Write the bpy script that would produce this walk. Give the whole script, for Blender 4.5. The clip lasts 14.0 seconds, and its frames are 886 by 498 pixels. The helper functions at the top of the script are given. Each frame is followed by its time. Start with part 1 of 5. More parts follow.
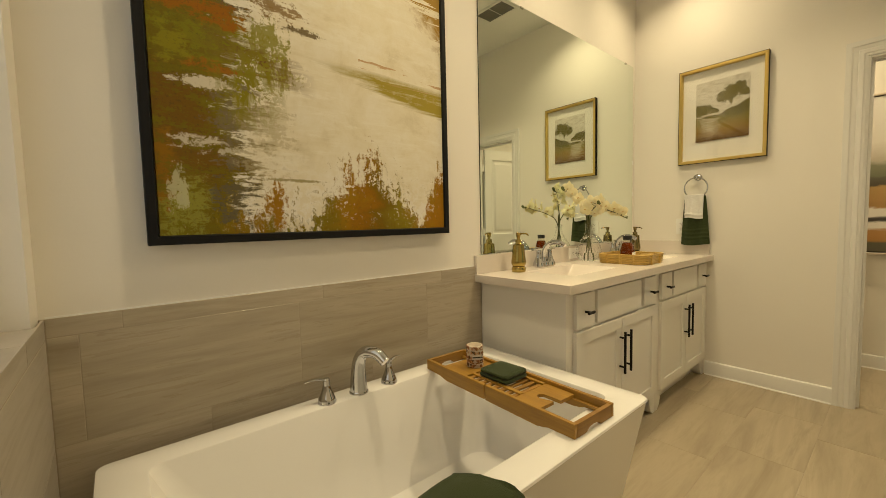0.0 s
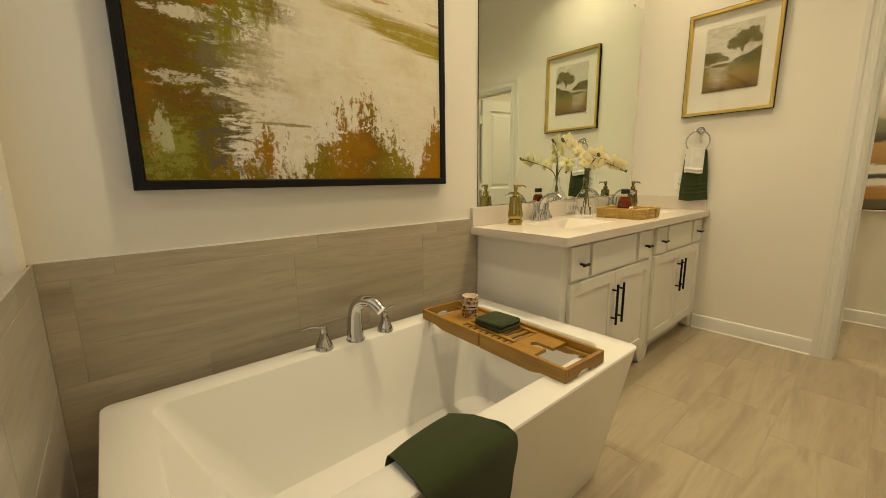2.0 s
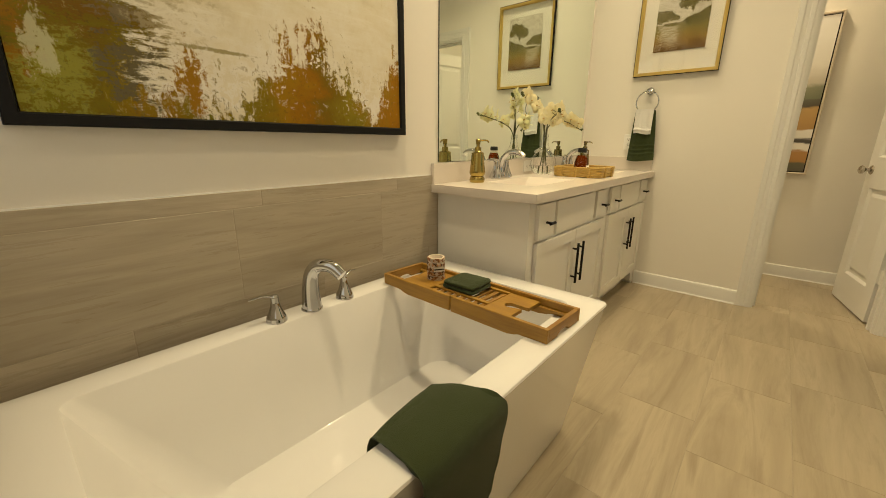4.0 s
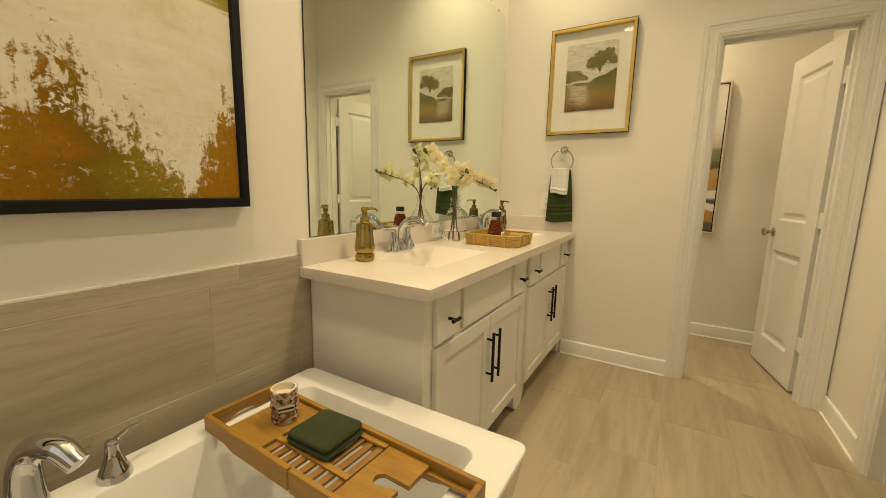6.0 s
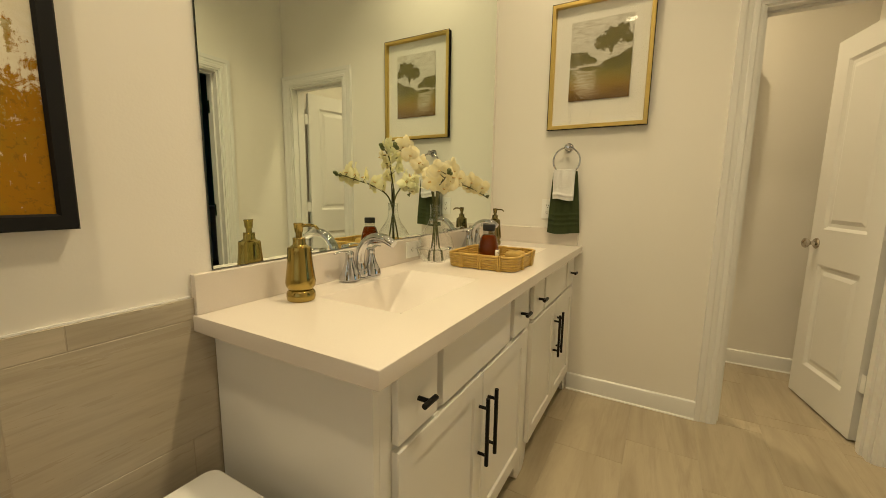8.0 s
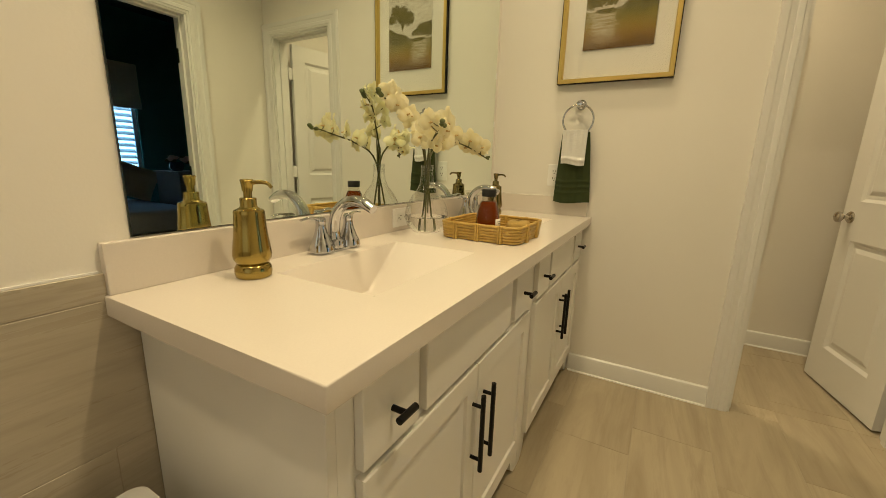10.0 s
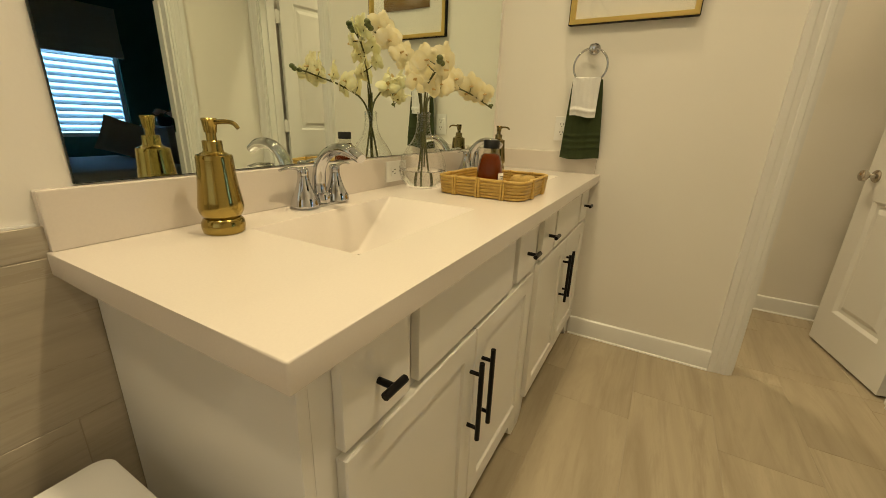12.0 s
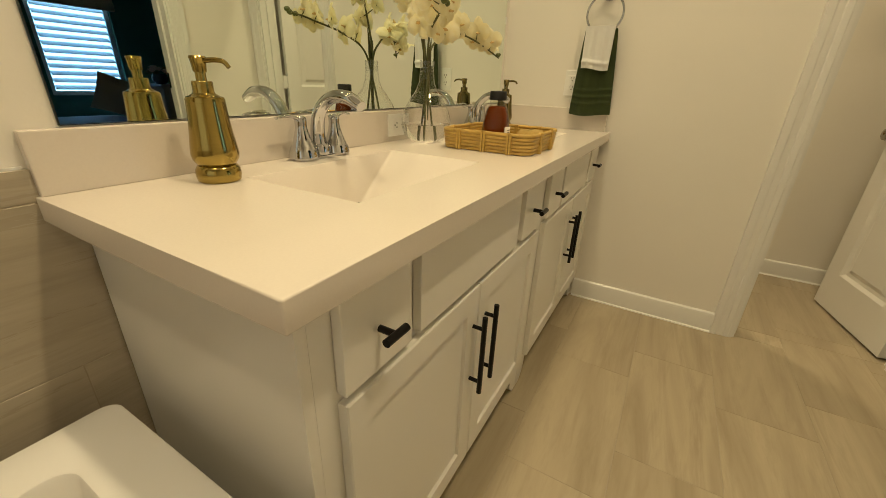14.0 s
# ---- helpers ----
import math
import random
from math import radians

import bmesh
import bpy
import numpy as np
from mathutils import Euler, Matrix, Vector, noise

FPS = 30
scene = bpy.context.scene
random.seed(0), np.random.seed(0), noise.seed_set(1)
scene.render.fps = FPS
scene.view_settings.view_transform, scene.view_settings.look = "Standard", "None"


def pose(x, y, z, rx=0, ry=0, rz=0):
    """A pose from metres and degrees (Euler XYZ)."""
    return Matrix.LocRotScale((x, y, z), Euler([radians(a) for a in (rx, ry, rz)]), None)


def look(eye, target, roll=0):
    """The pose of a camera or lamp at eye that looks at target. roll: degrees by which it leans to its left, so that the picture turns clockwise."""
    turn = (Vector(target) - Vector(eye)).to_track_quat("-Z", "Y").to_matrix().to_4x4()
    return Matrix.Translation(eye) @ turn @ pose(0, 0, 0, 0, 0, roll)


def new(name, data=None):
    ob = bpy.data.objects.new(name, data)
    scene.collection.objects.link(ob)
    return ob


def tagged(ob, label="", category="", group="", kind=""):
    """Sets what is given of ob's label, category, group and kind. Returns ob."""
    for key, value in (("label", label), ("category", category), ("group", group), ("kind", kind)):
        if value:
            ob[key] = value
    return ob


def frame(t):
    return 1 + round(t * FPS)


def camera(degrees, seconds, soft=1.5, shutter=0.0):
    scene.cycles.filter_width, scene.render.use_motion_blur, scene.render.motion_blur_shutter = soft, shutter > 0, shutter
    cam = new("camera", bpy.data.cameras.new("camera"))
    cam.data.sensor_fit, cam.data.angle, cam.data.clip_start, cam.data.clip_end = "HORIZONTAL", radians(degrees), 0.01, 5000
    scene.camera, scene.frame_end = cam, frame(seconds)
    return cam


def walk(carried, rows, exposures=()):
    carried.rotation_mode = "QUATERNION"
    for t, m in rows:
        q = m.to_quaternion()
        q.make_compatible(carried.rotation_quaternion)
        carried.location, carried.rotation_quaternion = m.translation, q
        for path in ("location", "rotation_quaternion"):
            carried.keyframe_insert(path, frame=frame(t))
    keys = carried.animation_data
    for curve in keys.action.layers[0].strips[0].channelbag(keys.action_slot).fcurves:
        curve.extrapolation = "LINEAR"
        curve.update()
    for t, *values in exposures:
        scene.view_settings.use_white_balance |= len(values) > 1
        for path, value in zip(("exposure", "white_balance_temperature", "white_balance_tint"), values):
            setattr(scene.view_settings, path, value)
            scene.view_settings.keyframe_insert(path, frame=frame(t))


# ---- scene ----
cam = camera(97.6, 14.0, soft=0.8)
PATH = [
    (0, (0.079, 0.125, 1.157), (1.365, 1.652, 1.027), -1.3),
    (0.5, (0.089, 0.126, 1.156), (1.381, 1.646, 1.008), -1.3),
    (1, (0.089, 0.125, 1.158), (1.375, 1.645, 0.973), -1.2),
    (1.5, (0.086, 0.135, 1.151), (1.375, 1.642, 0.888), -1.0),
    (2, (0.085, 0.141, 1.133), (1.37, 1.632, 0.779), -0.7),
    (2.2, (0.084, 0.144, 1.125), (1.367, 1.627, 0.73), -0.6),
    (4.3, (0.109, 0.319, 1.083), (1.617, 1.524, 0.557), 0.9),
    (4.5, (0.136, 0.333, 1.1), (1.672, 1.508, 0.591), 1.1),
    (5, (0.274, 0.365, 1.128), (1.884, 1.469, 0.696), 1.1),
    (5.5, (0.436, 0.384, 1.164), (2.097, 1.435, 0.798), 1.2),
    (6, (0.583, 0.417, 1.182), (2.283, 1.422, 0.868), 1.2),
    (6.5, (0.718, 0.47, 1.181), (2.441, 1.447, 0.903), 1.1),
    (7, (0.836, 0.545, 1.187), (2.57, 1.505, 0.922), 0.9),
    (7.5, (0.929, 0.591, 1.185), (2.666, 1.544, 0.907), 0.9),
    (8, (1.016, 0.608, 1.186), (2.741, 1.578, 0.899), 0.8),
    (10.5, (1.24, 0.707, 1.133), (2.942, 1.641, 0.655), 1.9),
    (11, (1.266, 0.717, 1.125), (2.96, 1.642, 0.6), 2.0),
    (11.5, (1.286, 0.722, 1.115), (2.965, 1.644, 0.54), 2.0),
    (12, (1.299, 0.727, 1.106), (2.964, 1.647, 0.487), 2.0),
    (12.5, (1.309, 0.732, 1.097), (2.955, 1.647, 0.425), 2.2),
    (13, (1.312, 0.733, 1.087), (2.941, 1.644, 0.371), 2.2),
    (13.5, (1.314, 0.733, 1.081), (2.928, 1.639, 0.323), 2.3),
    (14, (1.311, 0.731, 1.071), (2.916, 1.633, 0.289), 2.2),
]
EXPOSURES = ((0.0, -0.11), (2.2, -0.09), (4.5, 0.02), (6.0, -0.05), (8.0, -0.15), (10.5, -0.21), (14.0, -0.22))
walk(cam, [(t, look(eye, target, roll)) for t, eye, target, roll in PATH], EXPOSURES)

# ---- world and light ----
world = bpy.data.worlds.new("world")
scene.world = world
world.use_nodes = True
_nt = world.node_tree
_sky = _nt.nodes.new("ShaderNodeTexSky")
_sky.sky_type = "NISHITA"
_sky.sun_disc = False
_sky.sun_elevation, _sky.sun_rotation = radians(40), radians(200)
_nt.links.new(_sky.outputs[0], _nt.nodes["Background"].inputs[0])
_nt.nodes["Background"].inputs[1].default_value = 0.10
WARM = (1.0, 0.805, 0.472)


def area_lamp(name, x, y, z, size, watts, colour, shape="DISK", aim=(0, 0, -1), spread=180.0, size_y=None):
    d = bpy.data.lights.new(name, "AREA")
    d.shape, d.size, d.energy, d.color, d.spread = shape, size, watts, colour, radians(spread)
    if size_y:
        d.size_y = size_y
    ob = new(name, d)
    ob.matrix_world = look((x, y, z), (x + aim[0], y + aim[1], z + aim[2]))
    return ob


# daylight panes: frosted bath window, bedroom window
PANE, DAY = 0.28, 3.0
# x, y and power of the recessed ceiling lights
CEIL = 3.05
DOWNLIGHTS = ((0.86, 1.06, 9.6), (2.05, 1.20, 5.4), (2.96, 1.12, 6.2), (2.02, 0.30, 14.2), (3.95, 0.75, 13.5))
for x, y, w in DOWNLIGHTS:
    area_lamp("downlight_lamp", x, y, CEIL - 0.012, 0.12, w, WARM, spread=124)

# ---- materials ----
def wire(nt, sock, v):
    """Links a socket, or sets a constant."""
    if isinstance(v, bpy.types.NodeSocket):
        nt.links.new(v, sock)
    elif isinstance(v, tuple) and len(v) == 3 and sock.type == "RGBA":
        sock.default_value = (*v, 1)
    else:
        sock.default_value = v


def material(name, colour=(0.8, 0.8, 0.8), rough=0.5, metal=0.0):
    m = bpy.data.materials.new(name)
    m.use_nodes = True
    b = m.node_tree.nodes["Principled BSDF"]
    b.inputs["Base Color"].default_value = (*colour, 1)
    b.inputs["Roughness"].default_value = rough
    b.inputs["Metallic"].default_value = metal
    return m, m.node_tree, b


def position(nt, scale=(1, 1, 1), jitter=0.0):
    """World position, scaled by axis, shifted by the object's own random number."""
    g = nt.nodes.new("ShaderNodeNewGeometry").outputs["Position"]
    if jitter:
        r = nt.nodes.new("ShaderNodeObjectInfo").outputs["Random"]
        v = nt.nodes.new("ShaderNodeVectorMath")
        v.operation = "MULTIPLY_ADD"
        wire(nt, v.inputs[0], r)
        v.inputs[1].default_value = (jitter, jitter * 0.7, jitter * 1.3)
        wire(nt, v.inputs[2], g)
        g = v.outputs[0]
    m = nt.nodes.new("ShaderNodeMapping")
    wire(nt, m.inputs["Vector"], g)
    m.inputs["Scale"].default_value = scale
    return m.outputs[0]


def noise_of(nt, vec, scale, detail=4.0, rough=0.55, warp=0.0):
    n = nt.nodes.new("ShaderNodeTexNoise")
    wire(nt, n.inputs["Vector"], vec)
    n.inputs["Scale"].default_value, n.inputs["Detail"].default_value = scale, detail
    n.inputs["Roughness"].default_value, n.inputs["Distortion"].default_value = rough, warp
    return n.outputs["Fac"]


def calc(nt, op, a, b=0.0, c=0.0, clamp=False):
    n = nt.nodes.new("ShaderNodeMath")
    n.operation, n.use_clamp = op, clamp
    wire(nt, n.inputs[0], a), wire(nt, n.inputs[1], b), wire(nt, n.inputs[2], c)
    return n.outputs[0]


def ramp(nt, fac, stops):
    n = nt.nodes.new("ShaderNodeValToRGB")
    wire(nt, n.inputs[0], fac)
    e = n.color_ramp.elements
    while len(e) < len(stops):
        e.new(0.5)
    for i, (p, c) in enumerate(stops):
        e[i].position = p
        e[i].color = (*c, 1) if isinstance(c, tuple) else (c, c, c, 1)
    return n.outputs[0]


def blend(nt, fac, a, b, mode="MIX"):
    n = nt.nodes.new("ShaderNodeMix")
    n.data_type, n.blend_type = "RGBA", mode
    wire(nt, n.inputs[0], fac), wire(nt, n.inputs[6], a), wire(nt, n.inputs[7], b)
    return n.outputs[2]


def relief(nt, b, height, strength, distance=0.002):
    n = nt.nodes.new("ShaderNodeBump")
    n.inputs["Strength"].default_value, n.inputs["Distance"].default_value = strength, distance
    wire(nt, n.inputs["Height"], height)
    nt.links.new(n.outputs[0], b.inputs["Normal"])


def band(nt, x, centre, half, soft):
    """1 where x is within half of centre, falling to 0 over soft."""
    d = calc(nt, "ABSOLUTE", calc(nt, "SUBTRACT", x, centre))
    return calc(nt, "DIVIDE", calc(nt, "SUBTRACT", half + soft if not isinstance(half, bpy.types.NodeSocket) else calc(nt, "ADD", half, soft), d), soft, clamp=True)


def painted(name, colour, rough, orange_peel=0.15):
    m, nt, b = material(name, colour, rough)
    p = position(nt)
    n = noise_of(nt, p, 1.3, 3)
    wire(nt, b.inputs["Base Color"], blend(nt, calc(nt, "MULTIPLY", n, 0.25), colour, tuple(c * 0.86 for c in colour)))
    f = noise_of(nt, p, 160, 2)
    wire(nt, b.inputs["Roughness"], calc(nt, "MULTIPLY_ADD", noise_of(nt, p, 7, 3), 0.14, rough - 0.07))
    relief(nt, b, f, orange_peel, 0.0015)
    return m


wall_paint = painted("wall_paint", (0.81, 0.775, 0.71), 0.55)
ceiling_paint = painted("ceiling_paint", (0.80, 0.79, 0.76), 0.75, 0.3)
trim_paint = painted("trim_paint", (0.77, 0.76, 0.73), 0.32, 0.05)
cabinet_paint = painted("cabinet_paint", (0.80, 0.778, 0.725), 0.33, 0.04)
green_paint = painted("green_paint", (0.055, 0.225, 0.195), 0.6)
# near-black so the dim bedroom's shade is put into the ceiling colour
unlit_ceiling = painted("unlit_ceiling", (0.02, 0.05, 0.05), 0.7)
grout = painted("grout", (0.41, 0.35, 0.265), 0.85, 0.3)
wall_grout = painted("wall_grout", (0.40, 0.345, 0.265), 0.85, 0.3)


def stone_tile(name, pale, mid, dark, along, rough):
    """Porcelain with long soft veins; along is the scale by axis, small in the veins' direction."""
    m, nt, b = material(name, mid, rough)
    p = position(nt, along, 9.0)
    veins = noise_of(nt, p, 1.0, 6, 0.62, 0.9)
    fine = noise_of(nt, p, 4.5, 5, 0.7, 0.4)
    cloud = noise_of(nt, position(nt, (1, 1, 1), 3.0), 2.2, 3)
    c = ramp(nt, veins, ((0.24, dark), (0.40, mid), (0.58, pale), (0.66, mid), (0.80, dark)))
    c = blend(nt, calc(nt, "MULTIPLY", calc(nt, "SUBTRACT", fine, 0.5, clamp=True), 1.7), c, dark)
    c = blend(nt, calc(nt, "MULTIPLY", cloud, 0.25), c, pale)
    r = nt.nodes.new("ShaderNodeObjectInfo").outputs["Random"]
    c = blend(nt, calc(nt, "MULTIPLY", r, 0.30), c, tuple(v * 0.82 for v in mid))
    wire(nt, b.inputs["Base Color"], c)
    wire(nt, b.inputs["Roughness"], calc(nt, "MULTIPLY_ADD", fine, 0.18, rough - 0.08))
    relief(nt, b, fine, 0.05, 0.001)
    return m


floor_tile = stone_tile("floor_tile", (0.455, 0.385, 0.272), (0.352, 0.291, 0.200), (0.228, 0.181, 0.114), (0.65, 5.2, 4), 0.36)
wall_tile = stone_tile("wall_tile", (0.49, 0.43, 0.335), (0.375, 0.324, 0.242), (0.225, 0.184, 0.124), (0.7, 1.0, 9), 0.28)


def plain(name, colour, rough, metal=0.0, scale=30.0, vary=0.15, bump=0.0):
    m, nt, b = material(name, colour, rough, metal)
    n = noise_of(nt, position(nt), scale, 4)
    wire(nt, b.inputs["Base Color"], blend(nt, n, tuple(c * (1 - vary) for c in colour), tuple(min(1, c * (1 + vary)) for c in colour)))
    wire(nt, b.inputs["Roughness"], calc(nt, "MULTIPLY_ADD", n, rough * 0.4, rough * 0.8))
    if bump:
        relief(nt, b, n, bump, 0.002)
    return m


quartz = plain("quartz", (0.70, 0.64, 0.575), 0.22, 0, 260, 0.035)
acrylic = plain("acrylic", (0.82, 0.81, 0.79), 0.10, 0, 3, 0.015)
mirror_glass = material("mirror_glass", (0.885, 0.955, 0.885), 0.0, 1.0)[0]
mirror_edge = material("mirror_edge", (0.05, 0.06, 0.05), 0.2, 0.5)[0]
black_frame = plain("black_frame", (0.008, 0.008, 0.0085), 0.55, 0, 40, 0.2, 0.05)
black_frame.node_tree.nodes["Principled BSDF"].inputs["Specular IOR Level"].default_value = 0.2
black_metal = plain("black_metal", (0.012, 0.011, 0.011), 0.38, 0.6, 90, 0.2)
chrome = plain("chrome", (0.58, 0.585, 0.60), 0.04, 1.0, 8, 0.03)
nickel = plain("nickel", (0.52, 0.48, 0.42), 0.25, 1.0, 60, 0.08)
gold = material("gold", (0.70, 0.52, 0.17), 0.36, 1.0)[0]
plastic_white = plain("plastic_white", (0.84, 0.83, 0.80), 0.35, 0, 20, 0.02)
slot_dark = plain("slot_dark", (0.03, 0.025, 0.02), 0.6)
vent_dark = plain("vent_dark", (0.22, 0.21, 0.19), 0.6)
black_plastic = plain("black_plastic", (0.007, 0.007, 0.007), 0.5, 0, 120, 0.15, 0.1)
paper = plain("paper", (0.74, 0.70, 0.62), 0.7, 0, 80, 0.03)
mat_board = plain("mat_board", (0.80, 0.77, 0.71), 0.8, 0, 120, 0.02, 0.05)
bud_green = plain("bud_green", (0.10, 0.12, 0.03), 0.5, 0, 60, 0.3)
stem_green = plain("stem_green", (0.085, 0.088, 0.026), 0.5, 0, 40, 0.35)
dark_wood = plain("dark_wood", (0.03, 0.022, 0.018), 0.5, 0, 20, 0.3)
grey_fabric = plain("grey_fabric", (0.38, 0.38, 0.38), 0.9, 0, 200, 0.3, 0.3)
tan_fabric = plain("tan_fabric", (0.44, 0.33, 0.19), 0.9, 0, 200, 0.3, 0.3)
shade_fabric = plain("shade_fabric", (0.70, 0.66, 0.58), 0.9, 0, 150, 0.2, 0.2)
shutter_paint = plain("shutter_paint", (0.72, 0.78, 0.82), 0.4, 0, 20, 0.03)


def brushed(name, colour):
    """Brushed metal, with rings round the upright axis."""
    m, nt, b = material(name, colour, 0.26, 1.0)
    n = noise_of(nt, position(nt, (3, 3, 420)), 1.0, 3)
    wire(nt, b.inputs["Base Color"], blend(nt, n, tuple(c * 0.86 for c in colour), colour))
    wire(nt, b.inputs["Roughness"], calc(nt, "MULTIPLY_ADD", n, 0.10, 0.11))
    relief(nt, b, n, 0.06, 0.0006)
    return m


brushed_gold = brushed("brushed_gold", (0.40, 0.30, 0.088))
brushed_bronze = brushed("brushed_bronze", (0.28, 0.22, 0.095))


def bamboo_wood(name, pale, dark, scale):
    m, nt, b = material(name, pale, 0.42)
    p = position(nt, scale, 5.0)
    g = noise_of(nt, p, 1.0, 6, 0.65, 0.6)
    wire(nt, b.inputs["Base Color"], ramp(nt, g, ((0.25, dark), (0.5, tuple((a + c) / 2 for a, c in zip(pale, dark))), (0.75, pale))))
    wire(nt, b.inputs["Roughness"], calc(nt, "MULTIPLY_ADD", g, 0.2, 0.32))
    relief(nt, b, g, 0.12, 0.001)
    return m


bamboo = bamboo_wood("bamboo", (0.43, 0.24, 0.034), (0.25, 0.122, 0.016), (55, 4, 55))
bamboo_side = bamboo_wood("bamboo_side", (0.38, 0.20, 0.037), (0.22, 0.105, 0.016), (4, 45, 60))
rattan = bamboo_wood("rattan", (0.62, 0.41, 0.105), (0.38, 0.235, 0.05), (25, 25, 90))


def terry(name, colour, ribs=None):
    """Towelling: short loops seen as fine bumps, with woven bands between the heights in ribs."""
    m, nt, b = material(name, colour, 0.95)
    p = position(nt)
    n = noise_of(nt, p, 520, 2, 0.6)
    big = noise_of(nt, p, 28, 3)
    c = blend(nt, n, tuple(v * 0.70 for v in colour), tuple(min(v * 1.25, 0.92) for v in colour))
    c = blend(nt, calc(nt, "MULTIPLY", big, 0.5), c, tuple(v * 0.75 for v in colour))
    wire(nt, b.inputs["Base Color"], c)
    b.inputs["Sheen Weight"].default_value = 0.10
    relief(nt, b, calc(nt, "MULTIPLY_ADD", big, 1.2, n), 0.55, 0.004)
    return m


green_terry = terry("green_terry", (0.029, 0.044, 0.008))
white_terry = terry("white_terry", (0.86, 0.84, 0.80))

# glass: clear body whose gloss alone follows the angle
def clear_glass(name, tint, edge=0.5, rough=0.0):
    m = bpy.data.materials.new(name)
    m.use_nodes = True
    nt = m.node_tree
    nt.nodes.remove(nt.nodes["Principled BSDF"])
    t, g, mx = (nt.nodes.new(k) for k in ("ShaderNodeBsdfTransparent", "ShaderNodeBsdfGlossy", "ShaderNodeMixShader"))
    f = nt.nodes.new("ShaderNodeLayerWeight").outputs["Facing"]
    t.inputs["Color"].default_value = (*tint, 1)
    g.inputs["Roughness"].default_value = rough
    wire(nt, mx.inputs[0], calc(nt, "MULTIPLY_ADD", calc(nt, "POWER", f, 3.2), edge, 0.045))
    nt.links.new(t.outputs[0], mx.inputs[1])
    nt.links.new(g.outputs[0], mx.inputs[2])
    nt.links.new(mx.outputs[0], nt.nodes["Material Output"].inputs[0])
    return m


picture_glass = clear_glass("picture_glass", (0.98, 0.985, 0.98), 0.8)


def solid_glass(name, colour, ior, rough=0.0):
    m, nt, b = material(name, colour, rough)
    b.inputs["Transmission Weight"].default_value = 1.0
    b.inputs["IOR"].default_value = ior
    return m


vase_glass = clear_glass("vase_glass", (0.985, 0.99, 0.985), 0.85)
water_glass = solid_glass("water_glass", (0.97, 0.98, 0.97), 1.33)
amber_liquid = solid_glass("amber_liquid", (0.20, 0.032, 0.002), 1.35)
amber_liquid.node_tree.nodes["Principled BSDF"].inputs["Transmission Weight"].default_value = 0.4
amber_liquid.node_tree.nodes["Principled BSDF"].inputs["Specular IOR Level"].default_value = 0.15
bottle_glass = clear_glass("bottle_glass", (0.93, 0.93, 0.90), 0.7)


def frosted_pane(name, colour, strength):
    m, nt, b = material(name, colour, 0.4)
    b.inputs["Emission Color"].default_value = (*colour, 1)
    b.inputs["Emission Strength"].default_value = strength
    return m


def lamp_lens(name, strength):
    m, nt, b = material(name, (0.9, 0.88, 0.82), 0.4)
    b.inputs["Emission Color"].default_value = (*WARM, 1)
    b.inputs["Emission Strength"].default_value = strength
    return m


lens_glow = lamp_lens("lens_glow", 14.0)


def petal_material(name, deep, mid, tip):
    m, nt, b = material(name, mid, 0.55)
    n = noise_of(nt, position(nt), 45, 3)
    isl = nt.nodes.new("ShaderNodeNewGeometry").outputs["Random Per Island"]
    c = ramp(nt, n, ((0.3, mid), (0.6, tip)))
    c = blend(nt, calc(nt, "MULTIPLY", isl, 0.4), c, deep)
    wire(nt, b.inputs["Base Color"], c)
    relief(nt, b, n, 0.25, 0.002)
    t, mx = nt.nodes.new("ShaderNodeBsdfTranslucent"), nt.nodes.new("ShaderNodeMixShader")
    wire(nt, t.inputs["Color"], c)
    mx.inputs[0].default_value = 0.42
    nt.links.new(b.outputs[0], mx.inputs[1])
    nt.links.new(t.outputs[0], mx.inputs[2])
    nt.links.new(mx.outputs[0], nt.nodes["Material Output"].inputs[0])
    return m


orchid_petal = petal_material("orchid_petal", (0.80, 0.71, 0.36), (0.86, 0.80, 0.52), (0.91, 0.88, 0.70))
peach_petal = petal_material("peach_petal", (0.80, 0.52, 0.42), (0.82, 0.62, 0.54), (0.88, 0.76, 0.70))
orchid_lip = plain("orchid_lip", (0.60, 0.43, 0.17), 0.5, 0, 90, 0.35)


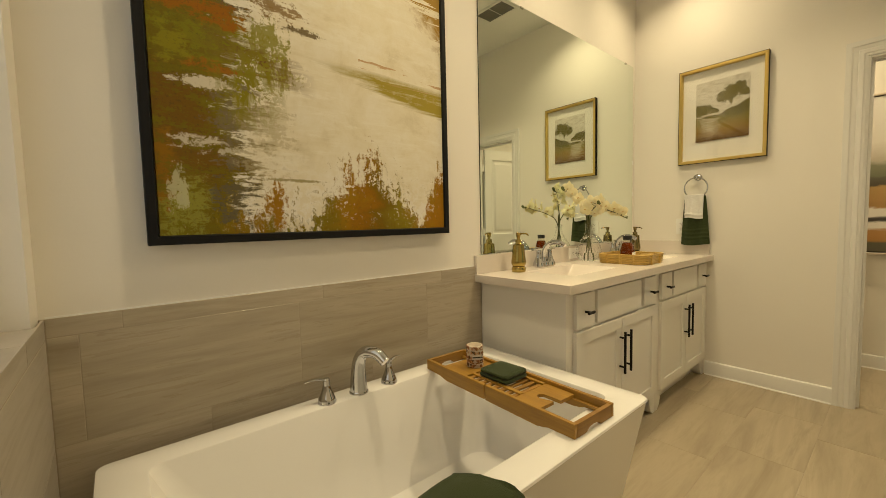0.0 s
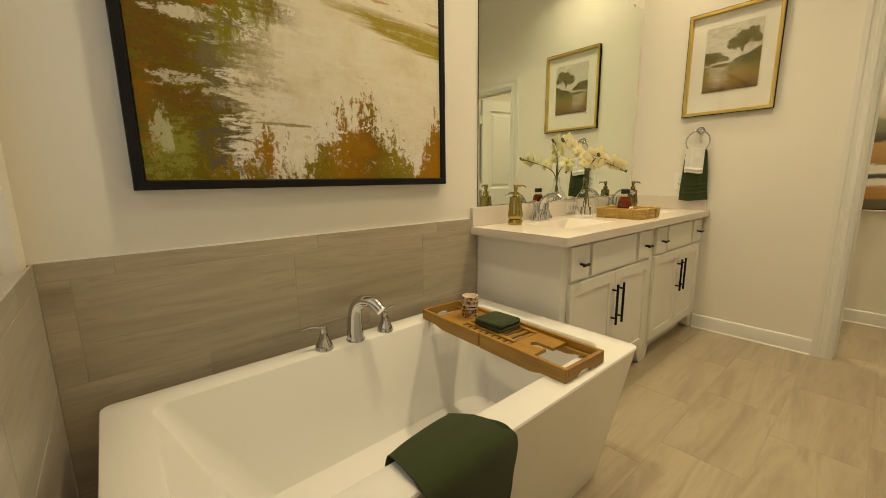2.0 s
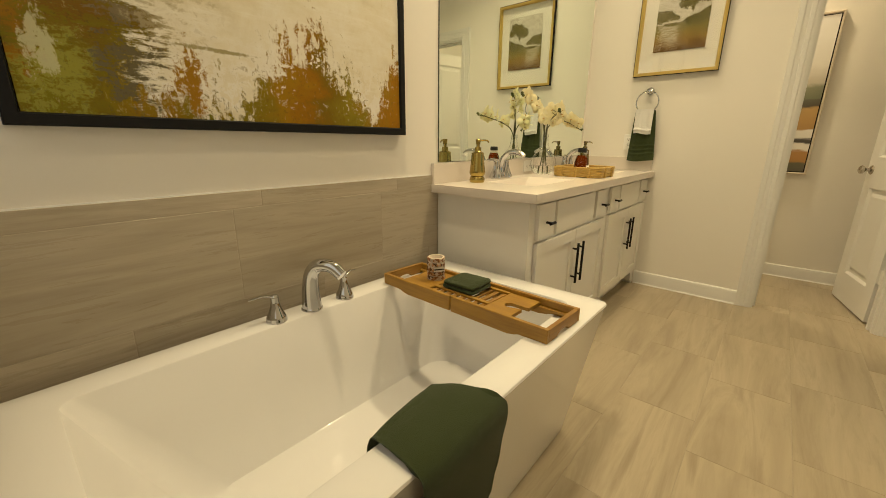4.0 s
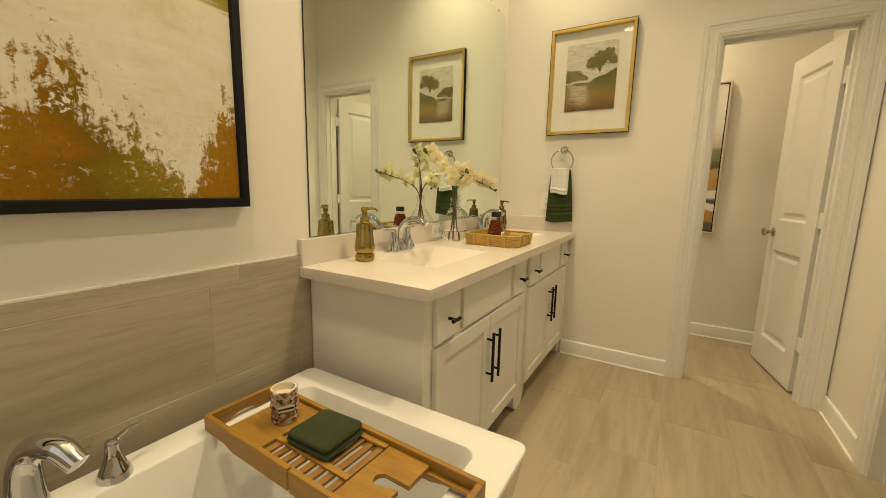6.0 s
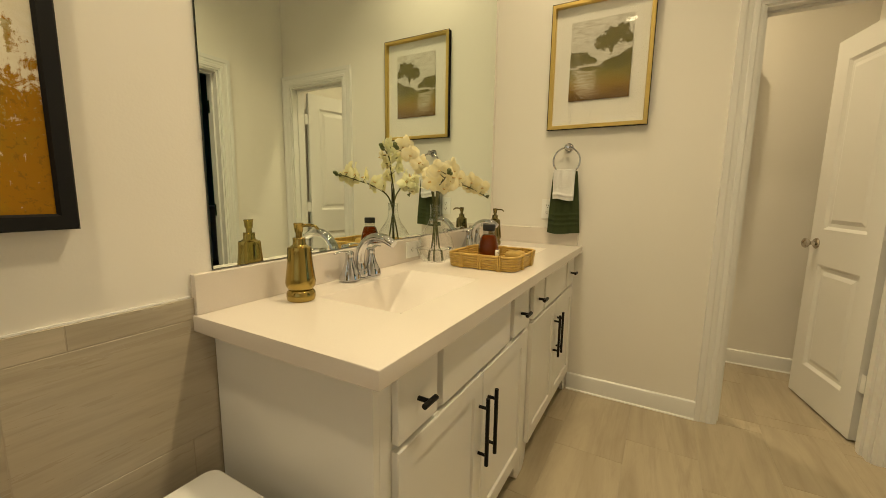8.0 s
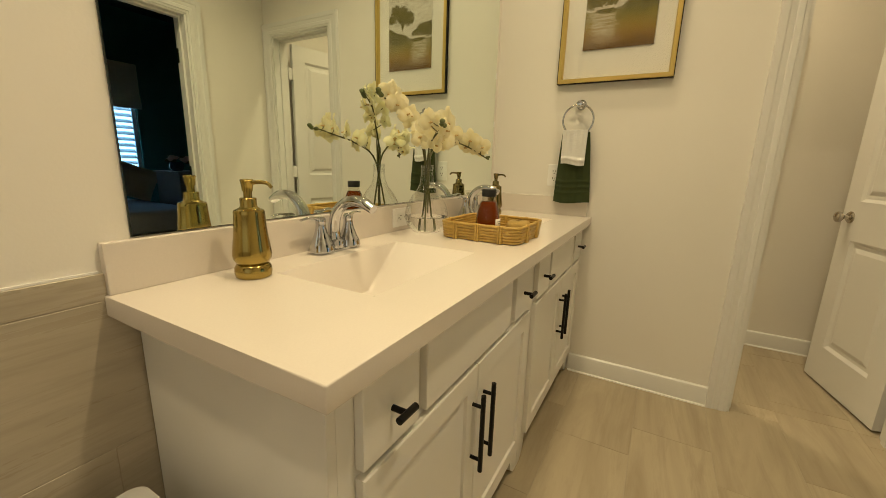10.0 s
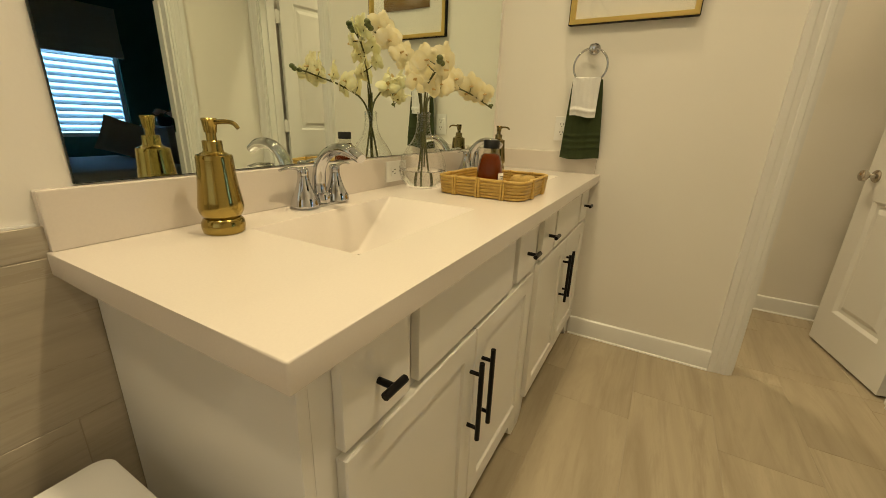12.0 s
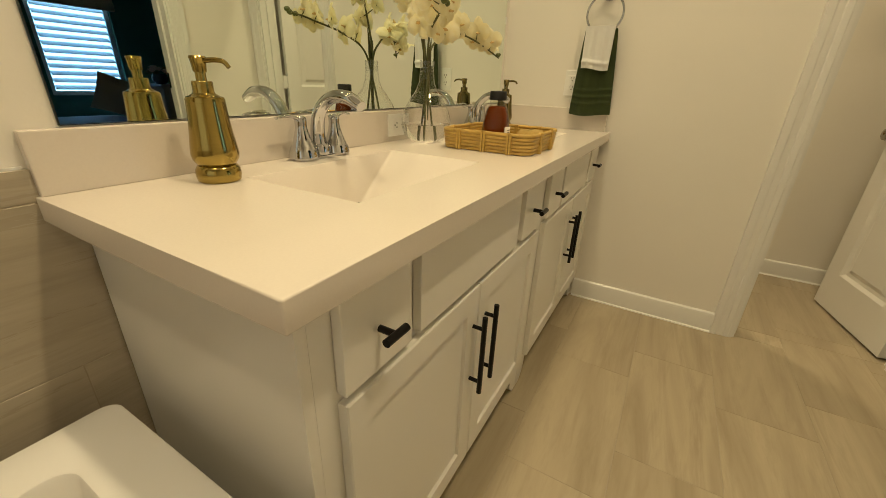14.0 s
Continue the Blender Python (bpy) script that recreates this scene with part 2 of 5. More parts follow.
def abstract_canvas():
    """Pale abstract: olive, rust and grey down one side, a rust and olive fringe along the foot, and an olive sweep."""
    m, nt, b = material("abstract_canvas", (0.7, 0.66, 0.55), 0.55)
    geo = nt.nodes.new("ShaderNodeNewGeometry").outputs["Position"]
    sep = nt.nodes.new("ShaderNodeSeparateXYZ")
    wire(nt, sep.inputs[0], geo)
    u = calc(nt, "DIVIDE", calc(nt, "SUBTRACT", sep.outputs[0], 0.180), 1.085)
    v = calc(nt, "DIVIDE", calc(nt, "SUBTRACT", sep.outputs[2], 1.140), 1.085)
    pos = position(nt)
    tall, wide = position(nt, (15, 1, 3.2)), position(nt, (3.0, 1, 17))
    slant = nt.nodes.new("ShaderNodeMapping")
    wire(nt, slant.inputs["Vector"], geo)
    slant.inputs["Rotation"].default_value = (0, radians(-8), 0)
    slant.inputs["Scale"].default_value = (2.0, 1, 26)
    n1, n2 = noise_of(nt, pos, 6, 9, 0.70, 0.4), noise_of(nt, pos, 34, 7, 0.72, 0.6)
    nt1, nw1 = noise_of(nt, tall, 2.2, 7, 0.7, 0.3), noise_of(nt, wide, 2.2, 7, 0.7, 0.3)
    ns = noise_of(nt, slant.outputs[0], 1.6, 6, 0.65, 0.3)
    fine = noise_of(nt, pos, 95, 5, 0.75)
    cream, bone, buff = (0.70, 0.64, 0.49), (0.76, 0.72, 0.62), (0.54, 0.47, 0.31)
    base = ramp(nt, n1, ((0.25, buff), (0.45, cream), (0.62, bone), (0.85, cream)))
    cloud = noise_of(nt, pos, 2.6, 3, 0.5, 0.3)
    base = blend(nt, calc(nt, "MULTIPLY_ADD", cloud, 1.6, -0.65, clamp=True), base, (0.745, 0.695, 0.565))
    base = blend(nt, calc(nt, "MULTIPLY_ADD", nw1, 4.0, -2.05, clamp=True), base, (0.79, 0.755, 0.655))
    base = blend(nt, calc(nt, "MULTIPLY", calc(nt, "MULTIPLY_ADD", n2, 4.0, -2.3, clamp=True), 0.6), base, (0.60, 0.52, 0.34))
    base = blend(nt, calc(nt, "MULTIPLY", calc(nt, "MULTIPLY_ADD", ns, 3.0, -1.55, clamp=True), 0.35), base, (0.60, 0.51, 0.33))
    # greyer, whiter ground near the foot
    low = calc(nt, "SUBTRACT", 1.0, calc(nt, "DIVIDE", v, 0.26), clamp=True)
    base = blend(nt, calc(nt, "MULTIPLY", low, calc(nt, "GREATER_THAN", n2, 0.5)), base, (0.78, 0.75, 0.69))
    specks = calc(nt, "MULTIPLY", calc(nt, "GREATER_THAN", calc(nt, "MULTIPLY_ADD", n2, 0.6, calc(nt, "MULTIPLY", nw1, 0.5)), 0.655), low)
    base = blend(nt, specks, base, (0.30, 0.24, 0.12))
    rust, olive, lime, brown, grey = (0.28, 0.115, 0.006), (0.17, 0.145, 0.008), (0.27, 0.24, 0.020), (0.15, 0.088, 0.010), (0.125, 0.10, 0.058)
    # the dark side band, built up in separate strokes
    edge = calc(nt, "ADD", u, calc(nt, "ADD", calc(nt, "MULTIPLY_ADD", nw1, 0.50, -0.25), calc(nt, "MULTIPLY_ADD", n2, 0.26, -0.13)))
    side = calc(nt, "DIVIDE", calc(nt, "SUBTRACT", 0.262, edge), 0.05, clamp=True)
    sc = blend(nt, calc(nt, "MULTIPLY_ADD", nw1, 3.0, -1.0, clamp=True), brown, olive)

    def dab(out, cu, cv, ru, rv, colour, amount=1.0, rag=3.0, grain=None):
        """One ragged stroke, long or tall by the grain of its noise."""
        grain = nw1 if grain is None else grain
        du = calc(nt, "DIVIDE", calc(nt, "SUBTRACT", u, cu), ru)
        dv = calc(nt, "DIVIDE", calc(nt, "SUBTRACT", v, cv), rv)
        r = calc(nt, "ADD", calc(nt, "MULTIPLY", du, du), calc(nt, "MULTIPLY", dv, dv))
        wild = calc(nt, "ADD", calc(nt, "MULTIPLY_ADD", grain, 2.6, calc(nt, "MULTIPLY_ADD", n2, 2.2, -3.0)), calc(nt, "MULTIPLY", fine, 1.2))
        r = calc(nt, "MULTIPLY_ADD", wild, rag, r)
        return blend(nt, calc(nt, "MULTIPLY", calc(nt, "DIVIDE", calc(nt, "SUBTRACT", 1.0, r), 0.8, clamp=True), amount), out, colour)

    red, smoke, bone_w = (0.29, 0.11, 0.006), (0.105, 0.090, 0.055), (0.68, 0.62, 0.48)
    for stroke in ((0.12, 0.90, 0.20, 0.09, olive), (0.05, 0.76, 0.10, 0.07, (0.20, 0.085, 0.010)), (0.14, 0.575, 0.24, 0.085, (0.195, 0.18, 0.010)), (0.05, 0.30, 0.13, 0.17, (0.165, 0.088, 0.010)),
                   (0.19, 0.75, 0.085, 0.10, smoke), (0.21, 0.34, 0.075, 0.13, (0.185, 0.15, 0.085), 0.85), (0.07, 0.645, 0.17, 0.035, red), (0.16, 0.615, 0.09, 0.020, red), (0.13, 0.475, 0.10, 0.022, (0.30, 0.12, 0.010)),
                   (0.05, 0.52, 0.04, 0.06, (0.23, 0.20, 0.012)), (0.06, 0.085, 0.07, 0.09, (0.25, 0.235, 0.035)), (0.20, 0.085, 0.065, 0.085, (0.125, 0.105, 0.055)), (0.02, 0.20, 0.03, 0.10, (0.24, 0.12, 0.008))):
        sc = dab(sc, *stroke)
    sc = blend(nt, calc(nt, "MULTIPLY", calc(nt, "LESS_THAN", fine, 0.42), 0.35), sc, (0.06, 0.05, 0.015))
    for stroke in ((0.13, 0.435, 0.07, 0.020, bone_w, 0.9), (0.10, 0.265, 0.06, 0.022, bone_w, 0.75), (0.045, 0.13, 0.022, 0.06, (0.52, 0.49, 0.30), 0.75, 3.0, nt1), (0.20, 0.245, 0.05, 0.012, bone_w, 0.6), (0.27, 0.78, 0.05, 0.06, bone_w, 0.8)):
        sc = dab(sc, *stroke)
    out = blend(nt, side, base, sc)
    for stroke in ((0.305, 0.085, 0.035, 0.085, (0.29, 0.145, 0.010), 1.0, 3.0, nt1), (0.305, 0.575, 0.060, 0.075, (0.225, 0.205, 0.015), 0.9, 4.5, nt1), (0.33, 0.50, 0.05, 0.05, (0.26, 0.235, 0.03), 0.8, 5.0, nt1),
                   (0.375, 0.168, 0.10, 0.006, (0.24, 0.19, 0.05), 0.8, 1.6), (0.29, 0.30, 0.07, 0.10, (0.42, 0.35, 0.20), 0.55, 4.0), (0.33, 0.70, 0.09, 0.035, (0.20, 0.11, 0.02), 0.85, 3.5), (0.42, 0.655, 0.075, 0.013, (0.13, 0.085, 0.03), 0.9, 2.6)):
        out = dab(out, *stroke)
    # brush marks that leave the band
    spur = calc(nt, "MULTIPLY", band(nt, calc(nt, "ADD", v, calc(nt, "MULTIPLY_ADD", u, 0.25, calc(nt, "MULTIPLY_ADD", ns, 0.2, -0.1))), 0.60, 0.025, 0.03), band(nt, u, 0.27, 0.03, 0.16))
    out = blend(nt, calc(nt, "MULTIPLY", spur, calc(nt, "GREATER_THAN", calc(nt, "ADD", n2, calc(nt, "MULTIPLY", ns, 0.4)), 0.66)), out, (0.16, 0.09, 0.02))
    twig = calc(nt, "MULTIPLY", band(nt, calc(nt, "ADD", u, calc(nt, "MULTIPLY_ADD", nt1, 0.24, -0.12)), 0.25, 0.02, 0.10), band(nt, calc(nt, "ADD", v, calc(nt, "MULTIPLY_ADD", nt1, 0.3, -0.15)), 0.46, 0.04, 0.14))
    out = blend(nt, calc(nt, "MULTIPLY", twig, calc(nt, "GREATER_THAN", calc(nt, "ADD", n2, calc(nt, "MULTIPLY", nt1, 0.5)), 0.72)), out, blend(nt, n1, olive, lime))
    # the olive sweep
    mid = calc(nt, "ADD", v, calc(nt, "MULTIPLY_ADD", u, 0.11, calc(nt, "MULTIPLY_ADD", ns, 0.06, -0.03)))
    width = ramp(nt, u, ((0.46, 0.0), (0.56, 0.010), (0.76, 0.026), (1.0, 0.040)))
    faded = calc(nt, "DIVIDE", calc(nt, "SUBTRACT", calc(nt, "MULTIPLY_ADD", ns, 0.5, calc(nt, "SUBTRACT", u, 0.25)), 0.46), 0.22, clamp=True)
    sweep = calc(nt, "MULTIPLY", band(nt, mid, 0.625, width, 0.020), faded)
    out = blend(nt, calc(nt, "MULTIPLY", sweep, calc(nt, "MULTIPLY_ADD", ns, 3.4, calc(nt, "MULTIPLY_ADD", n2, 1.2, -1.25), clamp=True)), out, (0.33, 0.26, 0.04))
    wash = calc(nt, "MULTIPLY", band(nt, mid, 0.69, 0.02, 0.03), calc(nt, "GREATER_THAN", u, 0.62))
    out = blend(nt, calc(nt, "MULTIPLY", wash, calc(nt, "GREATER_THAN", ns, 0.56)), out, (0.50, 0.33, 0.18))
    # rust in the upper corner
    corner = calc(nt, "ADD", calc(nt, "ADD", u, v), calc(nt, "MULTIPLY_ADD", n1, 0.5, -0.25))
    out = blend(nt, calc(nt, "MULTIPLY", calc(nt, "DIVIDE", calc(nt, "SUBTRACT", corner, 1.72), 0.08, clamp=True), calc(nt, "MULTIPLY", calc(nt, "GREATER_THAN", ns, 0.43), calc(nt, "LESS_THAN", v, 0.97))), out, (0.33, 0.20, 0.04))
    # the fringe along the foot
    tops = ramp(nt, u, ((0.0, 0.04), (0.24, 0.04), (0.30, 0.05), (0.34, 0.03), (0.44, 0.03), (0.49, 0.12), (0.56, 0.24), (0.65, 0.27), (0.73, 0.22), (0.80, 0.14), (0.86, 0.035), (0.90, 0.05), (0.94, 0.15), (0.97, 0.20), (1.0, 0.22)))
    rough_top = calc(nt, "ADD", calc(nt, "MULTIPLY_ADD", nt1, 0.44, -0.22), calc(nt, "MULTIPLY_ADD", n2, 0.50, -0.25))
    fr = calc(nt, "DIVIDE", calc(nt, "SUBTRACT", calc(nt, "ADD", tops, rough_top), v), 0.05, clamp=True)
    fr = calc(nt, "MULTIPLY", fr, calc(nt, "GREATER_THAN", tops, 0.025))
    fc = ramp(nt, calc(nt, "ADD", u, calc(nt, "MULTIPLY_ADD", n1, 0.5, -0.25)), ((0.1, olive), (0.26, (0.26, 0.14, 0.008)), (0.36, olive), (0.50, (0.22, 0.15, 0.009)), (0.58, (0.30, 0.160, 0.006)), (0.64, (0.27, 0.125, 0.005)), (0.71, (0.18, 0.115, 0.007)), (0.80, (0.23, 0.185, 0.015)), (0.95, (0.32, 0.15, 0.006))))
    fc = blend(nt, calc(nt, "MULTIPLY", calc(nt, "LESS_THAN", fine, 0.42), 0.5), fc, (0.16, 0.09, 0.01))
    holes = calc(nt, "MULTIPLY", calc(nt, "GREATER_THAN", calc(nt, "MULTIPLY_ADD", n2, 0.55, calc(nt, "MULTIPLY_ADD", fine, 0.25, n1)), 1.02), calc(nt, "DIVIDE", v, 0.12, clamp=True))
    fr = calc(nt, "MULTIPLY", fr, calc(nt, "SUBTRACT", 1.0, holes))
    out = blend(nt, fr, out, fc)
    drips = calc(nt, "MULTIPLY", calc(nt, "GREATER_THAN", calc(nt, "MULTIPLY_ADD", fine, 0.35, calc(nt, "MULTIPLY_ADD", nt1, 0.6, calc(nt, "MULTIPLY", n2, 0.35))), 0.745), calc(nt, "LESS_THAN", v, calc(nt, "MULTIPLY_ADD", n1, 0.42, calc(nt, "MULTIPLY_ADD", tops, 0.6, -0.06))))
    out = blend(nt, calc(nt, "MULTIPLY", drips, 0.7), out, (0.33, 0.26, 0.09))
    wire(nt, b.inputs["Base Color"], out)
    wire(nt, b.inputs["Roughness"], calc(nt, "MULTIPLY_ADD", fine, 0.3, 0.55))
    b.inputs["Specular IOR Level"].default_value = 0.12
    relief(nt, b, calc(nt, "ADD", n2, calc(nt, "MULTIPLY", fine, 0.5)), 0.25, 0.003)
    return m


abstract_paint = abstract_canvas()


def landscape_print():
    """A small painted landscape: pale sky, dark olive trees, amber ground with a pale stream."""
    m, nt, b = material("landscape_print", (0.6, 0.55, 0.4), 0.7)
    sep = nt.nodes.new("ShaderNodeSeparateXYZ")
    wire(nt, sep.inputs[0], nt.nodes.new("ShaderNodeNewGeometry").outputs["Position"])
    u = calc(nt, "DIVIDE", calc(nt, "SUBTRACT", 1.126, sep.outputs[1]), 0.312)
    v = calc(nt, "DIVIDE", calc(nt, "SUBTRACT", sep.outputs[2], 1.704), 0.416)
    n1, n2, n3 = (noise_of(nt, position(nt, s), k, 6, 0.65, 0.5) for s, k in (((1, 1, 1.5), 20), ((1, 1, 1), 75), ((1, 7, 40), 3)))
    w = calc(nt, "ADD", calc(nt, "MULTIPLY_ADD", n1, 0.26, -0.13), calc(nt, "MULTIPLY_ADD", n2, 0.16, -0.08))
    sky = ramp(nt, calc(nt, "MULTIPLY_ADD", n3, 0.6, calc(nt, "MULTIPLY", n1, 0.4)), ((0.35, (0.40, 0.35, 0.26)), (0.5, (0.60, 0.57, 0.50)), (0.65, (0.73, 0.70, 0.63))))
    gh = calc(nt, "ADD", v, calc(nt, "ADD", calc(nt, "MULTIPLY_ADD", n3, 0.24, -0.12), calc(nt, "MULTIPLY", w, 0.5)))
    ground = ramp(nt, gh, ((0.02, (0.12, 0.060, 0.008)), (0.10, (0.20, 0.105, 0.012)), (0.19, (0.27, 0.170, 0.020)), (0.29, (0.23, 0.180, 0.026)), (0.38, (0.17, 0.150, 0.024))))
    ground = blend(nt, calc(nt, "MULTIPLY_ADD", n2, 3.0, -1.6, clamp=True), ground, (0.12, 0.075, 0.016))
    out = blend(nt, calc(nt, "DIVIDE", calc(nt, "SUBTRACT", 0.42, calc(nt, "MULTIPLY_ADD", w, 0.4, v)), 0.02, clamp=True), sky, ground)
    leaf = blend(nt, calc(nt, "MULTIPLY_ADD", n2, 1.1, calc(nt, "MULTIPLY_ADD", n1, 1.1, -0.75), clamp=True), (0.075, 0.068, 0.012), (0.24, 0.19, 0.032))
    # a hillside that climbs to one edge
    top = calc(nt, "MULTIPLY_ADD", u, 0.30, calc(nt, "MULTIPLY_ADD", w, 0.5, 0.30))
    hill = calc(nt, "MULTIPLY", calc(nt, "DIVIDE", calc(nt, "SUBTRACT", top, v), 0.02, clamp=True), calc(nt, "MULTIPLY", calc(nt, "DIVIDE", calc(nt, "SUBTRACT", calc(nt, "MULTIPLY_ADD", w, 0.6, u), 0.42), 0.05, clamp=True), calc(nt, "DIVIDE", calc(nt, "SUBTRACT", calc(nt, "MULTIPLY_ADD", w, 0.6, v), 0.38), 0.05, clamp=True)))
    out = blend(nt, hill, out, leaf)
    # the pale stream, broken by the ground's strokes
    stream = calc(nt, "MULTIPLY", band(nt, calc(nt, "MULTIPLY_ADD", v, 0.2, calc(nt, "ADD", u, calc(nt, "MULTIPLY", w, 1.2))), 0.32, 0.10, 0.14), band(nt, v, 0.30, 0.12, 0.16))
    out = blend(nt, calc(nt, "MULTIPLY", stream, calc(nt, "MULTIPLY_ADD", n3, 3.0, -0.8, clamp=True)), out, (0.50, 0.44, 0.33))

    def clump(out, cu, cv, ru, rv):
        du = calc(nt, "DIVIDE", calc(nt, "SUBTRACT", u, cu), ru)
        dv = calc(nt, "DIVIDE", calc(nt, "SUBTRACT", v, cv), rv)
        r = calc(nt, "ADD", calc(nt, "ADD", calc(nt, "MULTIPLY", du, du), calc(nt, "MULTIPLY", dv, dv)), calc(nt, "MULTIPLY_ADD", n2, 2.6, calc(nt, "MULTIPLY_ADD", w, 4.4, -1.3)))
        return blend(nt, calc(nt, "DIVIDE", calc(nt, "SUBTRACT", 1.0, r), 0.3, clamp=True), out, leaf)

    for c in ((0.78, 0.43, 0.24, 0.07), (0.30, 0.40, 0.16, 0.030), (0.06, 0.53, 0.14, 0.11), (0.22, 0.53, 0.15, 0.085), (0.36, 0.49, 0.10, 0.045), (0.55, 0.70, 0.16, 0.10), (0.71, 0.765, 0.17, 0.12), (0.84, 0.81, 0.12, 0.09), (0.92, 0.71, 0.13, 0.065), (0.67, 0.63, 0.035, 0.09)):
        out = clump(out, *c)
    wire(nt, b.inputs["Base Color"], out)
    relief(nt, b, n2, 0.1, 0.001)
    return m


landscape = landscape_print()


def banded_art():
    """Loose horizontal bands: white sky, sage hills, ochre fields and dark lines."""
    m, nt, b = material("banded_art", (0.6, 0.5, 0.4), 0.6)
    sep = nt.nodes.new("ShaderNodeSeparateXYZ")
    wire(nt, sep.inputs[0], nt.nodes.new("ShaderNodeNewGeometry").outputs["Position"])
    n = noise_of(nt, position(nt, (1, 2, 6)), 3, 5, 0.6, 0.4)
    v = calc(nt, "ADD", calc(nt, "DIVIDE", calc(nt, "SUBTRACT", sep.outputs[2], 0.88), 1.10), calc(nt, "MULTIPLY_ADD", n, 0.06, -0.03))
    white = (0.78, 0.75, 0.70)
    c = ramp(nt, v, ((0.0, (0.10, 0.09, 0.06)), (0.055, (0.12, 0.11, 0.07)), (0.07, (0.40, 0.20, 0.06)), (0.14, (0.45, 0.24, 0.08)), (0.155, white), (0.19, white), (0.20, (0.05, 0.045, 0.04)), (0.225, (0.10, 0.09, 0.08)),
                     (0.235, white), (0.285, white), (0.295, (0.40, 0.23, 0.08)), (0.36, (0.46, 0.28, 0.10)), (0.43, (0.50, 0.32, 0.12)), (0.445, (0.10, 0.085, 0.06)), (0.49, (0.13, 0.12, 0.09)), (0.50, (0.18, 0.19, 0.12)), (0.57, (0.24, 0.25, 0.17)), (0.60, (0.55, 0.50, 0.42)), (0.72, white), (1.0, (0.80, 0.78, 0.76))))
    wire(nt, b.inputs["Base Color"], c)
    return m


wc_art = banded_art()


def mosaic():
    """Small shell chips in brown, cream and peach on the candle cup."""
    m, nt, b = material("mosaic_chips", (0.5, 0.35, 0.2), 0.35)
    isl = nt.nodes.new("ShaderNodeNewGeometry").outputs["Random Per Island"]
    c = ramp(nt, isl, ((0.0, (0.62, 0.50, 0.38)), (0.3, (0.30, 0.13, 0.05)), (0.5, (0.66, 0.58, 0.48)), (0.62, (0.10, 0.045, 0.02)), (0.8, (0.52, 0.28, 0.13))))
    c.node.color_ramp.interpolation = "CONSTANT"
    wire(nt, b.inputs["Base Color"], c)
    return m


chips = mosaic()


# ---- builders ----
def box_into(bm, x0, x1, y0, y1, z0, z1, bevel=0.0, segs=2):
    vs = [bm.verts.new((x, y, z)) for x in (x0, x1) for y in (y0, y1) for z in (z0, z1)]
    fs = [(0, 1, 3, 2), (4, 6, 7, 5), (0, 4, 5, 1), (2, 3, 7, 6), (0, 2, 6, 4), (1, 5, 7, 3)]
    faces = [bm.faces.new([vs[i] for i in f]) for f in fs]
    if bevel > 0:
        edges = list({e for f in faces for e in f.edges})
        bmesh.ops.bevel(bm, geom=edges, offset=bevel, segments=segs, profile=0.6, affect="EDGES")
    return bm


def box(x0, x1, y0, y1, z0, z1, bevel=0.0, segs=2):
    return box_into(bmesh.new(), x0, x1, y0, y1, z0, z1, bevel, segs)


def lathe_into(bm, profile, segs=32, cx=0.0, cy=0.0, cap=True):
    """Turns (radius, height) pairs round an upright axis."""
    rings = [[bm.verts.new((cx + r * math.cos(2 * math.pi * i / segs), cy + r * math.sin(2 * math.pi * i / segs), z)) for i in range(segs)] for r, z in profile]
    for a, b in zip(rings, rings[1:]):
        for i in range(segs):
            bm.faces.new((a[i], a[(i + 1) % segs], b[(i + 1) % segs], b[i]))
    if cap:
        bm.faces.new(rings[0][::-1])
        bm.faces.new(rings[-1])
    return bm


def lathe(profile, segs=32, cx=0.0, cy=0.0, cap=True):
    return lathe_into(bmesh.new(), profile, segs, cx, cy, cap)


def smooth_path(points, steps=6):
    """A soft curve through the points."""
    p = [Vector(q) for q in points]
    p = [p[0] * 2 - p[1]] + p + [p[-1] * 2 - p[-2]]
    out = []
    for i in range(1, len(p) - 2):
        for k in range(steps):
            t = k / steps
            a, b, c, d = p[i - 1], p[i], p[i + 1], p[i + 2]
            out.append(0.5 * ((2 * b) + (c - a) * t + (2 * a - 5 * b + 4 * c - d) * t * t + (3 * b - a - 3 * c + d) * t ** 3))
    out.append(p[-2])
    return out


def sweep_into(bm, points, radii, segs=10, flat=1.0, up=(0, 0, 1)):
    """A tube along points; radii one or one for each point; flat squeezes it along up."""
    pts = [Vector(q) for q in points]
    n = len(pts)
    if not isinstance(radii, (list, tuple)):
        radii = [radii] * n
    elif len(radii) != n:
        radii = [float(r) for r in np.interp(np.linspace(0, 1, n), np.linspace(0, 1, len(radii)), radii)]
    rings, ref = [], Vector(up)
    for i in range(n):
        d = (pts[min(i + 1, n - 1)] - pts[max(i - 1, 0)]).normalized()
        if abs(d.dot(ref)) > 0.97:
            ref = Vector((1, 0, 0)) if abs(d.x) < 0.9 else Vector((0, 1, 0))
        s = d.cross(ref).normalized()
        w = s.cross(d).normalized()
        ref = w
        rings.append([bm.verts.new(pts[i] + radii[i] * (math.cos(2 * math.pi * k / segs) * s + flat * math.sin(2 * math.pi * k / segs) * w)) for k in range(segs)])
    for a, b in zip(rings, rings[1:]):
        for k in range(segs):
            bm.faces.new((a[k], a[(k + 1) % segs], b[(k + 1) % segs], b[k]))
    bm.faces.new(rings[0][::-1])
    bm.faces.new(rings[-1])
    return bm


def sweep(points, radii, segs=10, flat=1.0, up=(0, 0, 1)):
    return sweep_into(bmesh.new(), points, radii, segs, flat, up)


